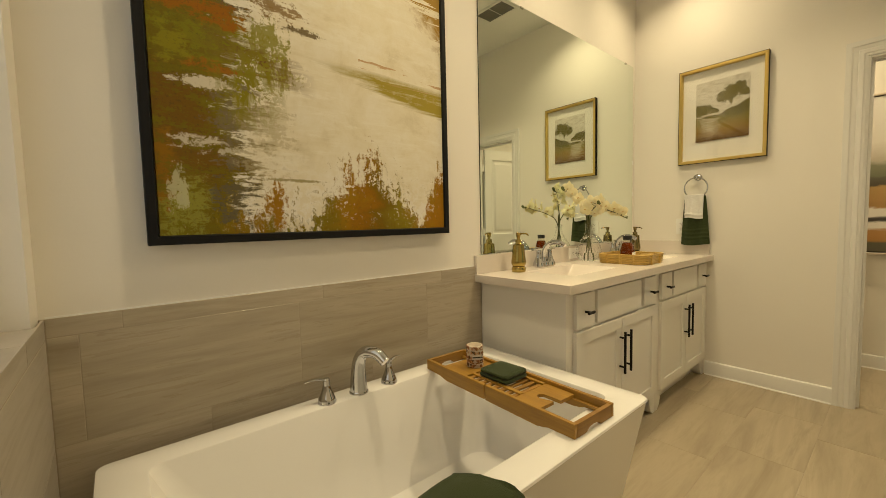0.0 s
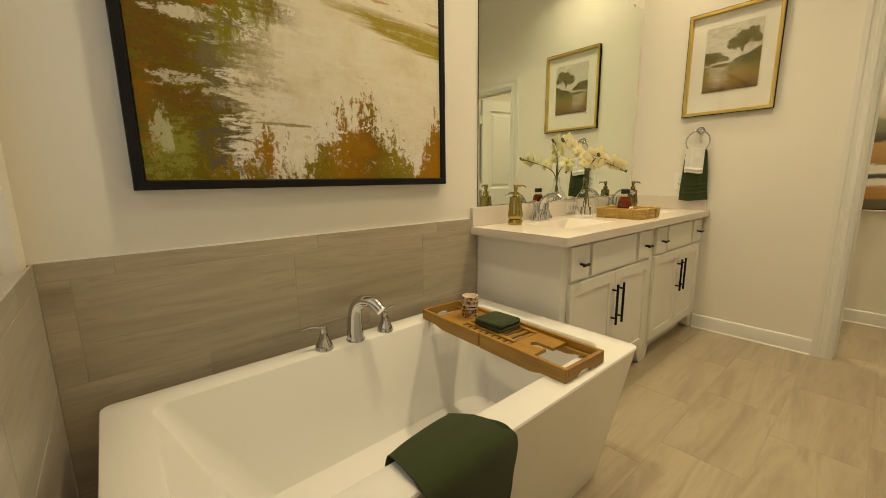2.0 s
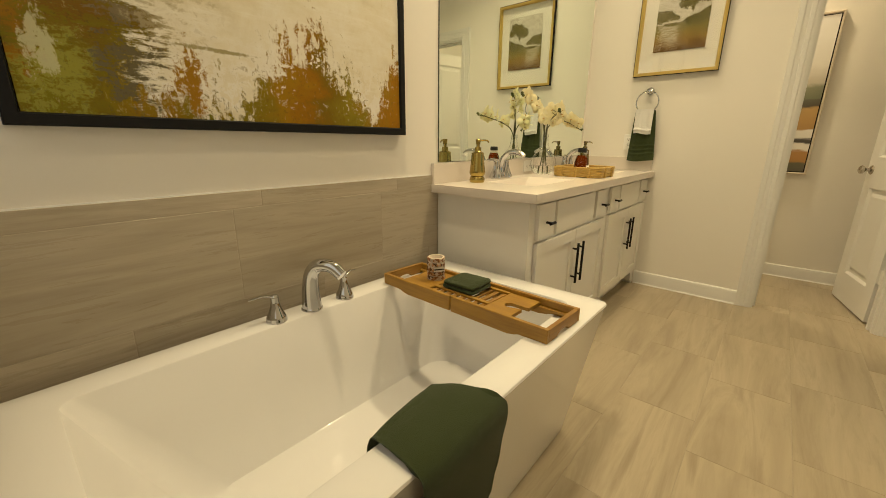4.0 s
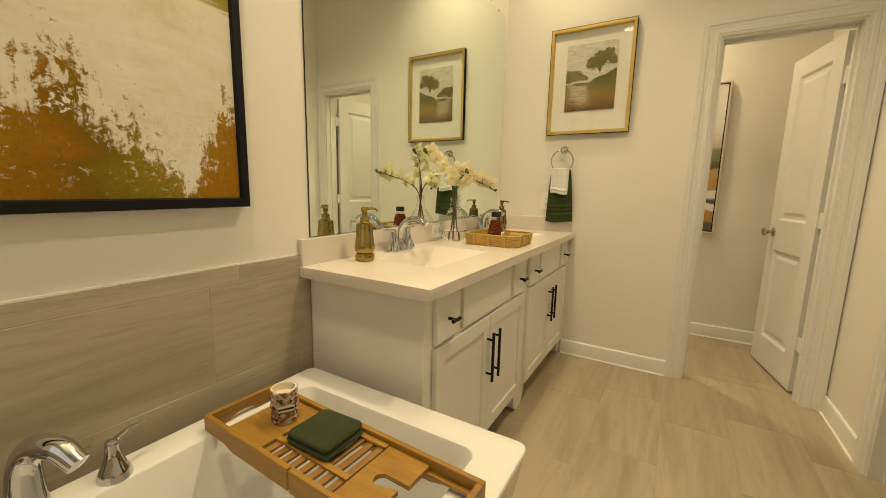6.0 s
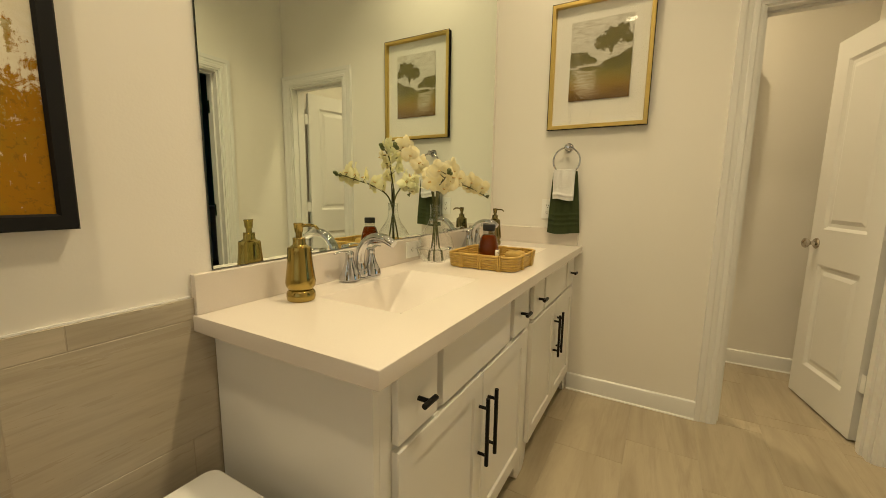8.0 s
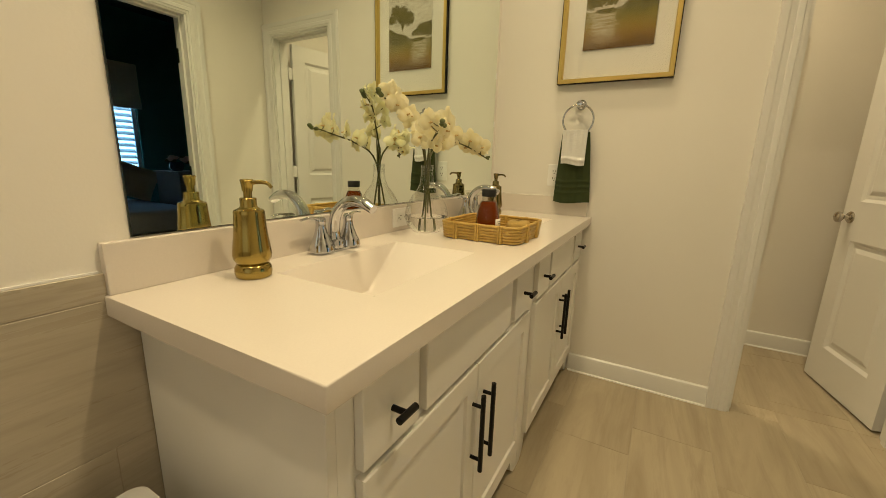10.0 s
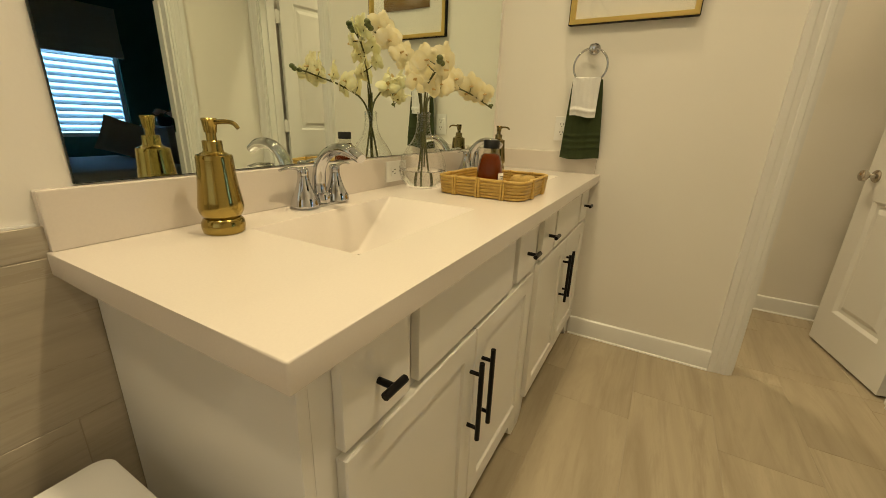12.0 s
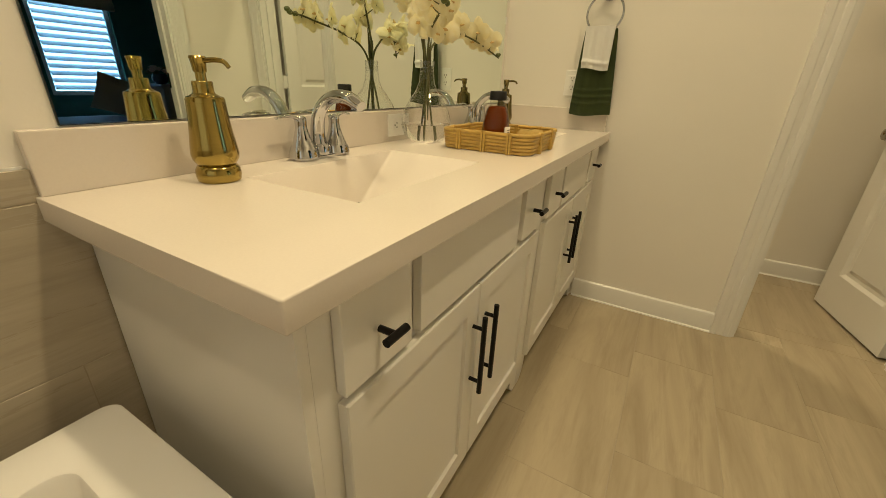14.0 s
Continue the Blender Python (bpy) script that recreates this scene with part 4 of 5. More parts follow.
def vanity_unit(x0, x1, feet, stile_a, stile_b):
    unit = thing("vanity_cabinet", "off-white shaker vanity cabinet with black pulls", "cabinet", "vanity cabinets")
    zt_ = TOPZ - SLAB - 0.0005
    part("side_panel", box(x0, x0 + 0.018, FACE, N - 0.015, 0.10, zt_, 0.0012), cabinet_paint, unit)
    part("side_panel", box(x1 - 0.018, x1, FACE, N - 0.015, 0.10, zt_, 0.0012), cabinet_paint, unit)
    part("bottom_panel", box(x0 + 0.018, x1 - 0.018, FACE + 0.02, N - 0.015, 0.10, 0.118), cabinet_paint, unit)
    part("back_panel", box(x0 + 0.018, x1 - 0.018, N - 0.02, N - 0.015, 0.118, zt_), cabinet_paint, unit)
    bm = bmesh.new()
    for a, b, c, d in ((x0 + 0.018, x0 + 0.075, 0.10, 0.849), (x1 - 0.055, x1 - 0.018, 0.10, 0.849), (x0 + 0.075, x1 - 0.055, 0.10, 0.14), (x0 + 0.075, x1 - 0.055, 0.64, 0.849)):
        box_into(bm, a, b, FACE, FACE + 0.019, c, d)
    part("face_frame", bm, cabinet_paint, unit)
    bm = bmesh.new()
    box_into(bm, x0, x1, FACE + 0.065, FACE + 0.08, 0.0, 0.1005)
    part("toe_board", bm, cabinet_paint, unit)
    # curved bracket feet under the front corners
    for fx, turn in feet:
        bm = bmesh.new()
        prof = [(0, 0.1), (0, 0.0), (0.035, 0.0), (0.038, 0.006)] + [(0.040 + 0.035 * math.sin(radians(a)) , 0.012 + 0.06 * (1 - math.cos(radians(a)))) for a in (20, 40, 60, 80)] + [(0.083, 0.1)]
        a = [bm.verts.new((fx + turn * p, FACE + 0.0, q)) for p, q in prof]
        b = [bm.verts.new((fx + turn * p, FACE + 0.066, q)) for p, q in prof]
        for k in range(len(prof)):
            bm.faces.new((a[k], a[(k + 1) % len(prof)], b[(k + 1) % len(prof)], b[k]))
        bm.faces.new(a)
        bm.faces.new(b[::-1])
        part("foot", bm, cabinet_paint, unit)
    a0, b0 = x0 + stile_a, x1 - stile_b
    mid = (a0 + b0) / 2
    zt, zb = 0.831, 0.676
    for a, b, knob in ((a0, a0 + 0.155, True), (a0 + 0.182, b0 - 0.204, False), (b0 - 0.164, b0, True)):
        d = part("drawer_front", box(a, b, FACE - 0.019, FACE - 0.001, zb, zt, 0.0025), cabinet_paint, unit)
        if knob:
            tee_knob(d, (a + b) / 2 - 0.004, (zt + zb) / 2 - 0.006)
    for a, b, hx in ((a0, mid - 0.0025, mid - 0.025), (mid + 0.0025, b0, mid + 0.041)):
        d = part("door", shaker(a, b, 0.125, 0.660), cabinet_paint, unit)
        bar_pull(d, hx, 0.380, 0.594)
    return unit


vanity_unit(1.545, 2.495, ((1.547, 1), (2.495, -1)), 0.055, 0.037)
vanity_unit(2.497, E - 0.006, ((2.497, 1), (E - 0.006, -1)), 0.037, 0.030)


def basin_faucet(cx, cy):
    f = thing("basin_faucet", "polished chrome two-handle basin faucet", "faucet", "basin faucets")
    z = TOPZ
    bm = bmesh.new()
    loft_into(bm, ((cx - 0.080, cx + 0.080, cy - 0.024, cy + 0.024, 0.0235, z), (cx - 0.080, cx + 0.080, cy - 0.024, cy + 0.024, 0.0235, z + 0.006), (cx - 0.070, cx + 0.070, cy - 0.019, cy + 0.019, 0.0185, z + 0.010)), n=8)
    part("base_plate", bm, chrome, f, smooth=40)
    pts = smooth_path(((cx, cy, z + 0.006), (cx, cy + 0.004, z + 0.060), (cx, cy - 0.008, z + 0.108), (cx, cy - 0.048, z + 0.142), (cx, cy - 0.100, z + 0.146), (cx, cy - 0.142, z + 0.128)), 7)
    bm = sweep(pts, [0.0250, 0.0195, 0.0180, 0.0178, 0.0185, 0.0190, 0.0150], 24, 0.80, up=(0, 1, 0))
    lathe_into(bm, ((0.025, z + 0.008), (0.025, z + 0.022), (0.0225, z + 0.030), (0.020, z + 0.034)), 28, cx, cy)
    part("spout", bm, chrome, f, smooth=55)
    lever_handle("handle", cx - 0.054, cy, z + 0.006, f, 0.064, 1.14, 176)
    lever_handle("handle", cx + 0.054, cy, z + 0.006, f, 0.064, 1.14, 8)
    return f


basin_faucet(2.027, 1.502)
basin_faucet(2.934, 1.502)

# ---- wall mirror ----
mirror = thing("wall_mirror", "frameless rectangular mirror clipped above the backsplash", "mirror")
MX0, MX1, MZ0, MZ1 = 1.557, 3.329, 0.990, 2.374
part("backing", box(MX0, MX1, N - 0.0045, N - 0.001, MZ0, MZ1), mirror_edge, mirror, "dark mirror edge")
part("glass", box(MX0 + 0.0015, MX1 - 0.0015, N - 0.0065, N - 0.0047, MZ0 + 0.0015, MZ1 - 0.0015), mirror_glass, mirror)
for x, z in ((1.90, MZ0), (3.02, MZ0), (1.9, MZ1 - 0.012), (3.18, MZ1 - 0.012)):
    part("clip", box(x, x + 0.03, N - 0.010, N - 0.0066, z - 0.001, z + 0.012, 0.001), bottle_glass, mirror, "clear plastic clip")
for z in (1.60, 1.35):
    part("clip", box(MX1 - 0.006, MX1 + 0.004, N - 0.010, N - 0.0066, z, z + 0.03, 0.001), plastic_white, mirror)


# ---- pictures ----
def frame_bars(place, w0, w1, u0, u1, width, depth, lip=0.004):
    """Mitred moulding; place(across, out, up)."""
    bm = bmesh.new()
    prof = ((0, 0), (0, depth - 0.003), (0.003, depth), (width - 0.004, depth), (width, depth - lip), (width, 0))
    loops = []
    for sx, sz in ((0, 0), (1, 0), (1, 1), (0, 1)):
        loops.append([bm.verts.new(place((w1 - o) if sx else (w0 + o), d, (u1 - o) if sz else (u0 + o))) for o, d in prof])
    for i in range(4):
        a, b = loops[i], loops[(i + 1) % 4]
        for k in range(len(prof)):
            bm.faces.new((a[k], a[(k + 1) % len(prof)], b[(k + 1) % len(prof)], b[k]))
    return bm


painting = thing("abstract_painting", "large abstract canvas in black floating frame", "painting")
north = lambda a, d, u: (a, N - 0.002 - d, u)
part("frame", frame_bars(north, 0.150, 1.306, 1.112, 2.270, 0.028, 0.040, 0.010), black_frame, painting, "black wooden frame")
part("canvas", box(0.180, 1.280, N - 0.032, N - 0.012, 1.140, 2.240), abstract_paint, painting, "cream canvas with olive and rust brushwork")

framed = thing("framed_print", "gold framed landscape print with white mat", "picture")
east = lambda a, d, u: (E - 0.002 - d, a, u)
part("frame", frame_bars(east, 0.716, 1.232, 1.555, 2.224, 0.022, 0.033, 0.010), gold, framed, "brushed gold frame", 25)
part("frame_side", frame_bars(east, 0.7145, 1.2335, 1.5535, 2.2255, 0.002, 0.029, 0.001), black_frame, framed, "dark frame side")
part("mat", box(E - 0.012, E - 0.009, 0.736, 1.212, 1.575, 2.204), mat_board, framed, "white mat board")
part("print", box(E - 0.0165, E - 0.0145, 0.814, 1.126, 1.704, 2.120), landscape, framed, "landscape with dark trees and amber ground")
pane = part("glass", box(E - 0.024, E - 0.022, 0.737, 1.211, 1.576, 2.203), picture_glass, framed)
pane.visible_shadow = False

art = thing("wall_art", "banded landscape canvas in pale wood frame", "painting")
wc = lambda a, d, u: (WCX - 0.002 - d, a, u)
part("frame", frame_bars(wc, 0.130, 0.870, 0.860, 2.020, 0.014, 0.045, 0.004), plain("pale_wood", (0.60, 0.52, 0.42), 0.5, 0, 40, 0.15), art, "pale wood frame")
part("shadow_gap", box(WCX - 0.022, WCX - 0.012, 0.144, 0.856, 0.874, 2.006), black_frame, art, "black inner line")
part("canvas", box(WCX - 0.038, WCX - 0.0225, 0.152, 0.848, 0.882, 1.998), wc_art, art)

# ---- towel ring and towels ----
ring = thing("towel_ring", "chrome towel ring on wall", "towel ring")
RY, RZ, RR, RX = 1.108, 1.375, 0.074, E - 0.050
part("rosette", moved(lathe(((0.026, 0), (0.026, 0.004), (0.022, 0.010), (0.010, 0.014), (0.009, 0.040), (0.014, 0.046), (0.016, 0.054), (0.012, 0.061), (0.0001, 0.063)), 28), Matrix.Translation((E - 0.001, RY, RZ + RR + 0.004)) @ Matrix.Rotation(radians(-90), 4, "Y")), chrome, ring, smooth=45)
circle = [(RX, RY + RR * math.sin(2 * math.pi * k / 40), RZ + RR * math.cos(2 * math.pi * k / 40)) for k in range(41)]
part("ring", sweep(circle, 0.0048, 10, 1.0, (1, 0, 0)), chrome, ring, smooth=50)


def hung_towel(name, label, mat_of, y0t, y1t, y0b, y1b, zt, zb, xfront, thick, seed, ribs=()):
    """A towel folded over the ring: front and back falls, joined over the top, flaring to the foot."""
    rnd = random.Random(seed)
    bm = bmesh.new()
    ny, nz = 18, 84
    ph = rnd.uniform(0, 6)
    sec = []
    for j in range(nz + 1):
        f = j / nz
        z = zt - (zt - zb) * f
        y0, y1 = y0t + (y0b - y0t) * f ** 0.8, y1t + (y1b - y1t) * f ** 0.8
        ring_ = []
        for side in (0, 1):
            for i in range(ny + 1):
                g = i / ny if side == 0 else 1 - i / ny
                y = y0 + (y1 - y0) * g
                fold = 0.0035 * math.sin(g * 9 + ph) * (0.3 + f) + 0.0015 * math.sin(g * 23 + 2 * ph)
                rib = 0.0042 * sum(math.exp(-((z - r) / 0.006) ** 2) for r in ribs)
                bulge = thick * (0.5 + 0.5 * math.sqrt(max(0.0, 1 - (2 * g - 1) ** 4)))
                if j == 0:
                    bulge *= 0.55
                x = xfront - fold - (rib if side == 0 else 0) + (0 if side == 0 else 2 * bulge) - (bulge - thick) * (1 if side == 0 else 0)
                dz = 0.006 * math.sin(g * 5 + ph) * f
                ring_.append(bm.verts.new((x, y, z + dz)))
        sec.append(ring_)
    k = len(sec[0])
    for a, b in zip(sec, sec[1:]):
        for i in range(k):
            bm.faces.new((a[i], a[(i + 1) % k], b[(i + 1) % k], b[i]))
    bm.faces.new(sec[0])
    bm.faces.new(sec[-1][::-1])
    ob = new(name, mesh_of(name, bm, mat_of, 60))
    return tagged(ob, label, "towel")


hung_towel("hand_towel", "dark green terry hand towel hanging from ring", green_terry, 1.044, 1.176, 1.012, 1.198, 1.318, 0.962, RX - 0.010, 0.012, 3, (1.070, 1.042, 1.014))
hung_towel("washcloth", "white terry washcloth hung over green towel", white_terry, 1.050, 1.172, 1.054, 1.170, 1.326, 1.156, RX - 0.030, 0.010, 5, (1.185, 1.178))


def outlet(name, label, m):
    o = thing(name, label, "outlet", "wall outlets", m)
    part("plate", box(-0.035, 0.035, -0.006, 0, -0.0575, 0.0575, 0.0025), plastic_white, o)
    part("socket_body", box(-0.0165, 0.0165, -0.0085, -0.0058, -0.034, 0.034, 0.0015), plastic_white, o)
    for z in (-0.019, 0.019):
        bm = bmesh.new()
        for x, w, h, dz in ((-0.0065, 0.0012, 0.005, 0.003), (0.0065, 0.0012, 0.0042, 0.003), (0.0, 0.0024, 0.0024, -0.008)):
            box_into(bm, x - w, x + w, -0.0090, -0.0084, z + dz - h, z + dz + h)
        part("slots", bm, slot_dark, o)
    return o


outlet("wall_outlet", "white duplex outlet behind hanging towel", pose(E, 1.214, 1.097, 0, 0, -90))
outlet("wall_outlet", "white duplex outlet set sideways in backsplash", pose(2.422, N - 0.021, 0.940, 0, 90, 0))


# ---- counter things ----
def soap_dispenser(x, y, z, turn, mat_of, label, scale=1.0):
    d = thing("soap_dispenser", label, "soap dispenser", "soap dispensers", pose(x, y, z, 0, 0, turn))
    part("foot_ring", lathe([(r * scale, q) for r, q in ((0.034, 0.0), (0.0365, 0.002), (0.0385, 0.012), (0.0375, 0.022), (0.0335, 0.029), (0.031, 0.0305))], 44), mat_of, d, smooth=35)
    part("body", lathe([(r * scale, q) for r, q in ((0.031, 0.0300), (0.0335, 0.033), (0.0385, 0.041), (0.0400, 0.051), (0.0385, 0.064), (0.0350, 0.090), (0.0325, 0.115), (0.0312, 0.138), (0.0312, 0.143), (0.0295, 0.147), (0.024, 0.1485), (0.021, 0.151))], 44), mat_of, d, smooth=30)
    part("collar", lathe([(r * scale, q) for r, q in ((0.021, 0.150), (0.0175, 0.153), (0.0165, 0.156), (0.0165, 0.171), (0.0155, 0.1725))], 32), mat_of, d, smooth=30)
    bm = lathe([(r * scale, q) for r, q in ((0.0085, 0.172), (0.0085, 0.186), (0.0105, 0.1865), (0.0125, 0.206), (0.0138, 0.2085), (0.0120, 0.2115), (0.0001, 0.212))], 28)
    part("pump_head", bm, mat_of, d, smooth=30)
    part("nozzle", sweep(smooth_path(((0.008, 0, 0.204), (0.030, 0, 0.206), (0.046, 0, 0.2035), (0.054, 0, 0.195))), [0.0045, 0.0042, 0.0038, 0.0034], 12), mat_of, d, smooth=60)
    return d


soap_dispenser(1.731, 1.456, TOPZ, -66, brushed_gold, "brushed gold pump soap dispenser beside basin")
soap_dispenser(3.135, 1.455, TOPZ, -95, brushed_bronze, "darker gold pump soap dispenser by side wall")

VX, VY = 2.447, 1.452
vase = thing("glass_vase", "clear round-bellied glass vase holding water", "vase")
outer = ((0.0001, 0.0), (0.036, 0.0), (0.054, 0.004), (0.071, 0.022), (0.0805, 0.050), (0.0805, 0.074), (0.072, 0.104), (0.053, 0.136), (0.035, 0.160), (0.0250, 0.185), (0.0215, 0.215), (0.0225, 0.247))
g = part("bowl", lathe([(r, TOPZ + z) for r, z in outer] + [(0.0205, TOPZ + 0.247), (0.0195, TOPZ + 0.215)], 48, VX, VY, cap=False), vase_glass, vase, smooth=60)
g.visible_shadow = False
level = 0.060
wprof = [(0.0001, 0.0065), (0.032, 0.0065), (0.051, 0.009), (0.0675, 0.0235), (0.0772, 0.050), (0.0775, level), (0.0001, level)]
g = part("water", lathe([(r, TOPZ + z) for r, z in wprof], 48, VX, VY, cap=False), water_glass, vase, "clear water", 40)
g.visible_shadow = False


def flower_into(bm, lip_bm, at, facing, size, rnd):
    """Five broad cupped petals round a small lip."""
    f = Vector(facing).normalized()
    q = f.to_track_quat("Z", "Y").to_matrix().to_4x4()
    spin = rnd.uniform(-25, 25)
    m = Matrix.Translation(at) @ q @ Matrix.Rotation(radians(spin), 4, "Z")
    for ang, ln, wd in ((0, 1.0, 1.15), (180, 1.0, 1.15), (90, 0.95, 0.72), (215, 0.92, 0.66), (325, 0.92, 0.66)):
        a = radians(ang)
        L, Wd = size * ln, size * wd
        nu, nv = 5, 4
        grid = []
        for i in range(nu + 1):
            s = i / nu
            half = Wd * 0.5 * (math.sin(math.pi * min(1, s * 0.92 + 0.06)) ** 0.6)
            row = []
            for j in range(nv + 1):
                t = 2 * j / nv - 1
                x, y = L * s, half * t
                z = size * (0.20 * s - 0.30 * s * s - 0.12 * t * t * s + 0.055 * math.sin(5 * s + 3 * t + ang)) + (0.004 if ang in (0, 180) else 0)
                row.append(bm.verts.new(m @ Vector((x * math.cos(a) - y * math.sin(a), x * math.sin(a) + y * math.cos(a), z))))
            grid.append(row)
        for i in range(nu):
            for j in range(nv):
                bm.faces.new((grid[i][j], grid[i + 1][j], grid[i + 1][j + 1], grid[i][j + 1]))
    for dx, dz, r in ((0, 0.006, 0.12), (0, 0.012, 0.08), (-0.11, 0.009, 0.07), (0.11, 0.009, 0.07)):
        bmesh.ops.create_icosphere(lip_bm, subdivisions=1, radius=size * r, matrix=m @ Matrix.Translation((dx * size, -0.12 * size, dz * size / 0.03)) @ Matrix.Diagonal((1, 0.8, 1.1, 1)))


def orchid():
    o = thing("orchid_stems", "cream artificial orchid sprays standing in glass vase", "flowers")
    rnd = random.Random(11)
    mouth = Vector((VX, VY, 1.136))
    spikes = (
        ((2.475, 1.440, 0.899), (2.452, 1.448, 1.05), (2.441, 1.462, 1.165), (2.420, 1.468, 1.234), (2.384, 1.485, 1.290), (2.341, 1.512, 1.322), (2.305, 1.525, 1.345), (2.262, 1.538, 1.362)),
        ((2.462, 1.484, 0.900), (2.450, 1.458, 1.06), (2.428, 1.438, 1.165), (2.375, 1.396, 1.211), (2.318, 1.335, 1.240), (2.290, 1.310, 1.252), (2.262, 1.292, 1.259)),
        ((2.415, 1.438, 0.900), (2.438, 1.448, 1.05), (2.460, 1.452, 1.155), (2.496, 1.450, 1.195), (2.545, 1.440, 1.222), (2.600, 1.420, 1.226), (2.670, 1.385, 1.205), (2.715, 1.356, 1.180), (2.745, 1.338, 1.163)),
    )
    
    def bloom(at, face, size):
        pb, lb = bmesh.new(), bmesh.new()
        flower_into(pb, lb, at, face, size, rnd)
        fl = part("flower", pb, orchid_petal, o, "", 70)
        part("flower_lip", lb, orchid_lip, fl, "tan flower centre", 70)

    for s in spikes:
        path = smooth_path(s, 6)
        bm = sweep(path, [0.0034, 0.0034, 0.0032, 0.0028, 0.0025, 0.0021], 8)
        n = len(path)
        first = int(n * 0.42)
        step = 3
        k = 0
        for i in range(first, n - 4, step):
            p = path[i]
            d = (path[i + 1] - path[i]).normalized()
            sidev = d.cross(Vector((0, 0, 1))).normalized() * (1 if k % 2 else -1)
            up = Vector((0, 0, 1))
            off = sidev * rnd.uniform(0.012, 0.028) + up * rnd.uniform(0.014, 0.034) + Vector((0.006, 0.012, 0))
            if p.y + off.y > N - 0.045:
                off.y = N - 0.045 - p.y
            tip = p + off
            sweep_into(bm, smooth_path((p, p + off * 0.5 + up * 0.006 - Vector((0, 0, 0.008)), tip), 4), [0.0018, 0.0014], 6)
            face = Vector((-0.6, -0.70, 0.05)) + sidev * 0.45 + Vector((rnd.uniform(-0.5, 0.5), rnd.uniform(-0.4, 0.4), rnd.uniform(-0.35, 0.45)))
            bloom(tip, face, rnd.uniform(0.040, 0.049))
            if k % 2:
                twin = p - sidev * rnd.uniform(0.014, 0.024) + up * rnd.uniform(-0.012, 0.016)
                twin.y = min(twin.y, N - 0.045)
                sweep_into(bm, (p, twin), [0.0018, 0.0013], 6)
                bloom(twin, face - sidev * 0.9 + Vector((rnd.uniform(-0.3, 0.3), 0, rnd.uniform(-0.5, 0.1))), rnd.uniform(0.034, 0.041))
            k += 1
        for i in (n - 4, n - 2, n - 1):
            p = path[i] + Vector((rnd.uniform(-0.006, 0.006), rnd.uniform(-0.01, 0.0), rnd.uniform(0.0, 0.012)))
            r = 0.0055 if s is spikes[2] else 0.0085
            bb = bmesh.new()
            bmesh.ops.create_icosphere(bb, subdivisions=2, radius=r, matrix=Matrix.Translation(p) @ Matrix.Diagonal((1.25, 1.0, 0.95, 1)))
            part("bud", bb, bud_green, o, "dark green bud", 70)
            sweep_into(bm, (path[i], p), 0.0015, 6)
        part("stem", bm, stem_green, o, "dark olive stem", 60)
    # a pair of dark leaves at the neck
    for dx, dy, h in ((-0.012, 0.004, 1.23), (0.010, -0.004, 1.20)):
        bm = sweep(smooth_path(((VX + dx * 0.2, VY + dy, 0.96), (VX + dx * 0.5, VY + dy, 1.10), (VX + dx, VY + dy, (1.13 + h) / 2), (VX + dx * 1.6, VY + dy, h)), 5), [0.004, 0.008, 0.010, 0.006, 0.001], 8, 0.25, (0, 1, 0))
        part("leaf", bm, stem_green, o, smooth=60)


orchid()


def rattan_tray(x0, x1, y0, y1, z):
    t = thing("rattan_tray", "honey-coloured woven rattan tray on countertop", "tray")
    part("base_mat", loft(((x0 + 0.006, x1 - 0.006, y0 + 0.006, y1 - 0.006, 0.03, z + 0.004), (x0 + 0.006, x1 - 0.006, y0 + 0.006, y1 - 0.006, 0.03, z + 0.010))), rattan, t)
    for i in range(6):
        g_ = 0.0022 * (i - 2.5) / 2.5
        loop = [(x, y, z + 0.0062 + i * 0.0098) for x, y in rounded_rect(x0 + 0.003 - g_, x1 - 0.003 + g_, y0 + 0.003 - g_, y1 - 0.003 + g_, 0.034, 6)]
        loop.append(loop[0])
        part("rod", sweep(loop, 0.0055 if i else 0.0050, 8), rattan, t, smooth=60)
    h = 0.0595
    for fx, fy, ax in [(x0, y0 + (y1 - y0) * f, 0) for f in (0.22, 0.50, 0.78)] + [(x1, y0 + (y1 - y0) * f, 0) for f in (0.22, 0.50, 0.78)] + [(x0 + (x1 - x0) * f, y0, 1) for f in (0.3, 0.7)] + [(x0 + (x1 - x0) * f, y1, 1) for f in (0.3, 0.7)]:
        bm = bmesh.new()
        for k in (-1, 1):
            dx, dy = (0, 0.0042 * k) if ax == 0 else (0.0042 * k, 0)
            box_into(bm, fx + dx - (0.0078 if ax == 0 else 0.0036), fx + dx + (0.0078 if ax == 0 else 0.0036), fy + dy - (0.0036 if ax == 0 else 0.0078), fy + dy + (0.0036 if ax == 0 else 0.0078), z + 0.0006, z + h + 0.002, 0.003)
        part("binding", bm, rattan, t)
    return t


rattan_tray(2.392, 2.672, 1.072, 1.362, TOPZ)

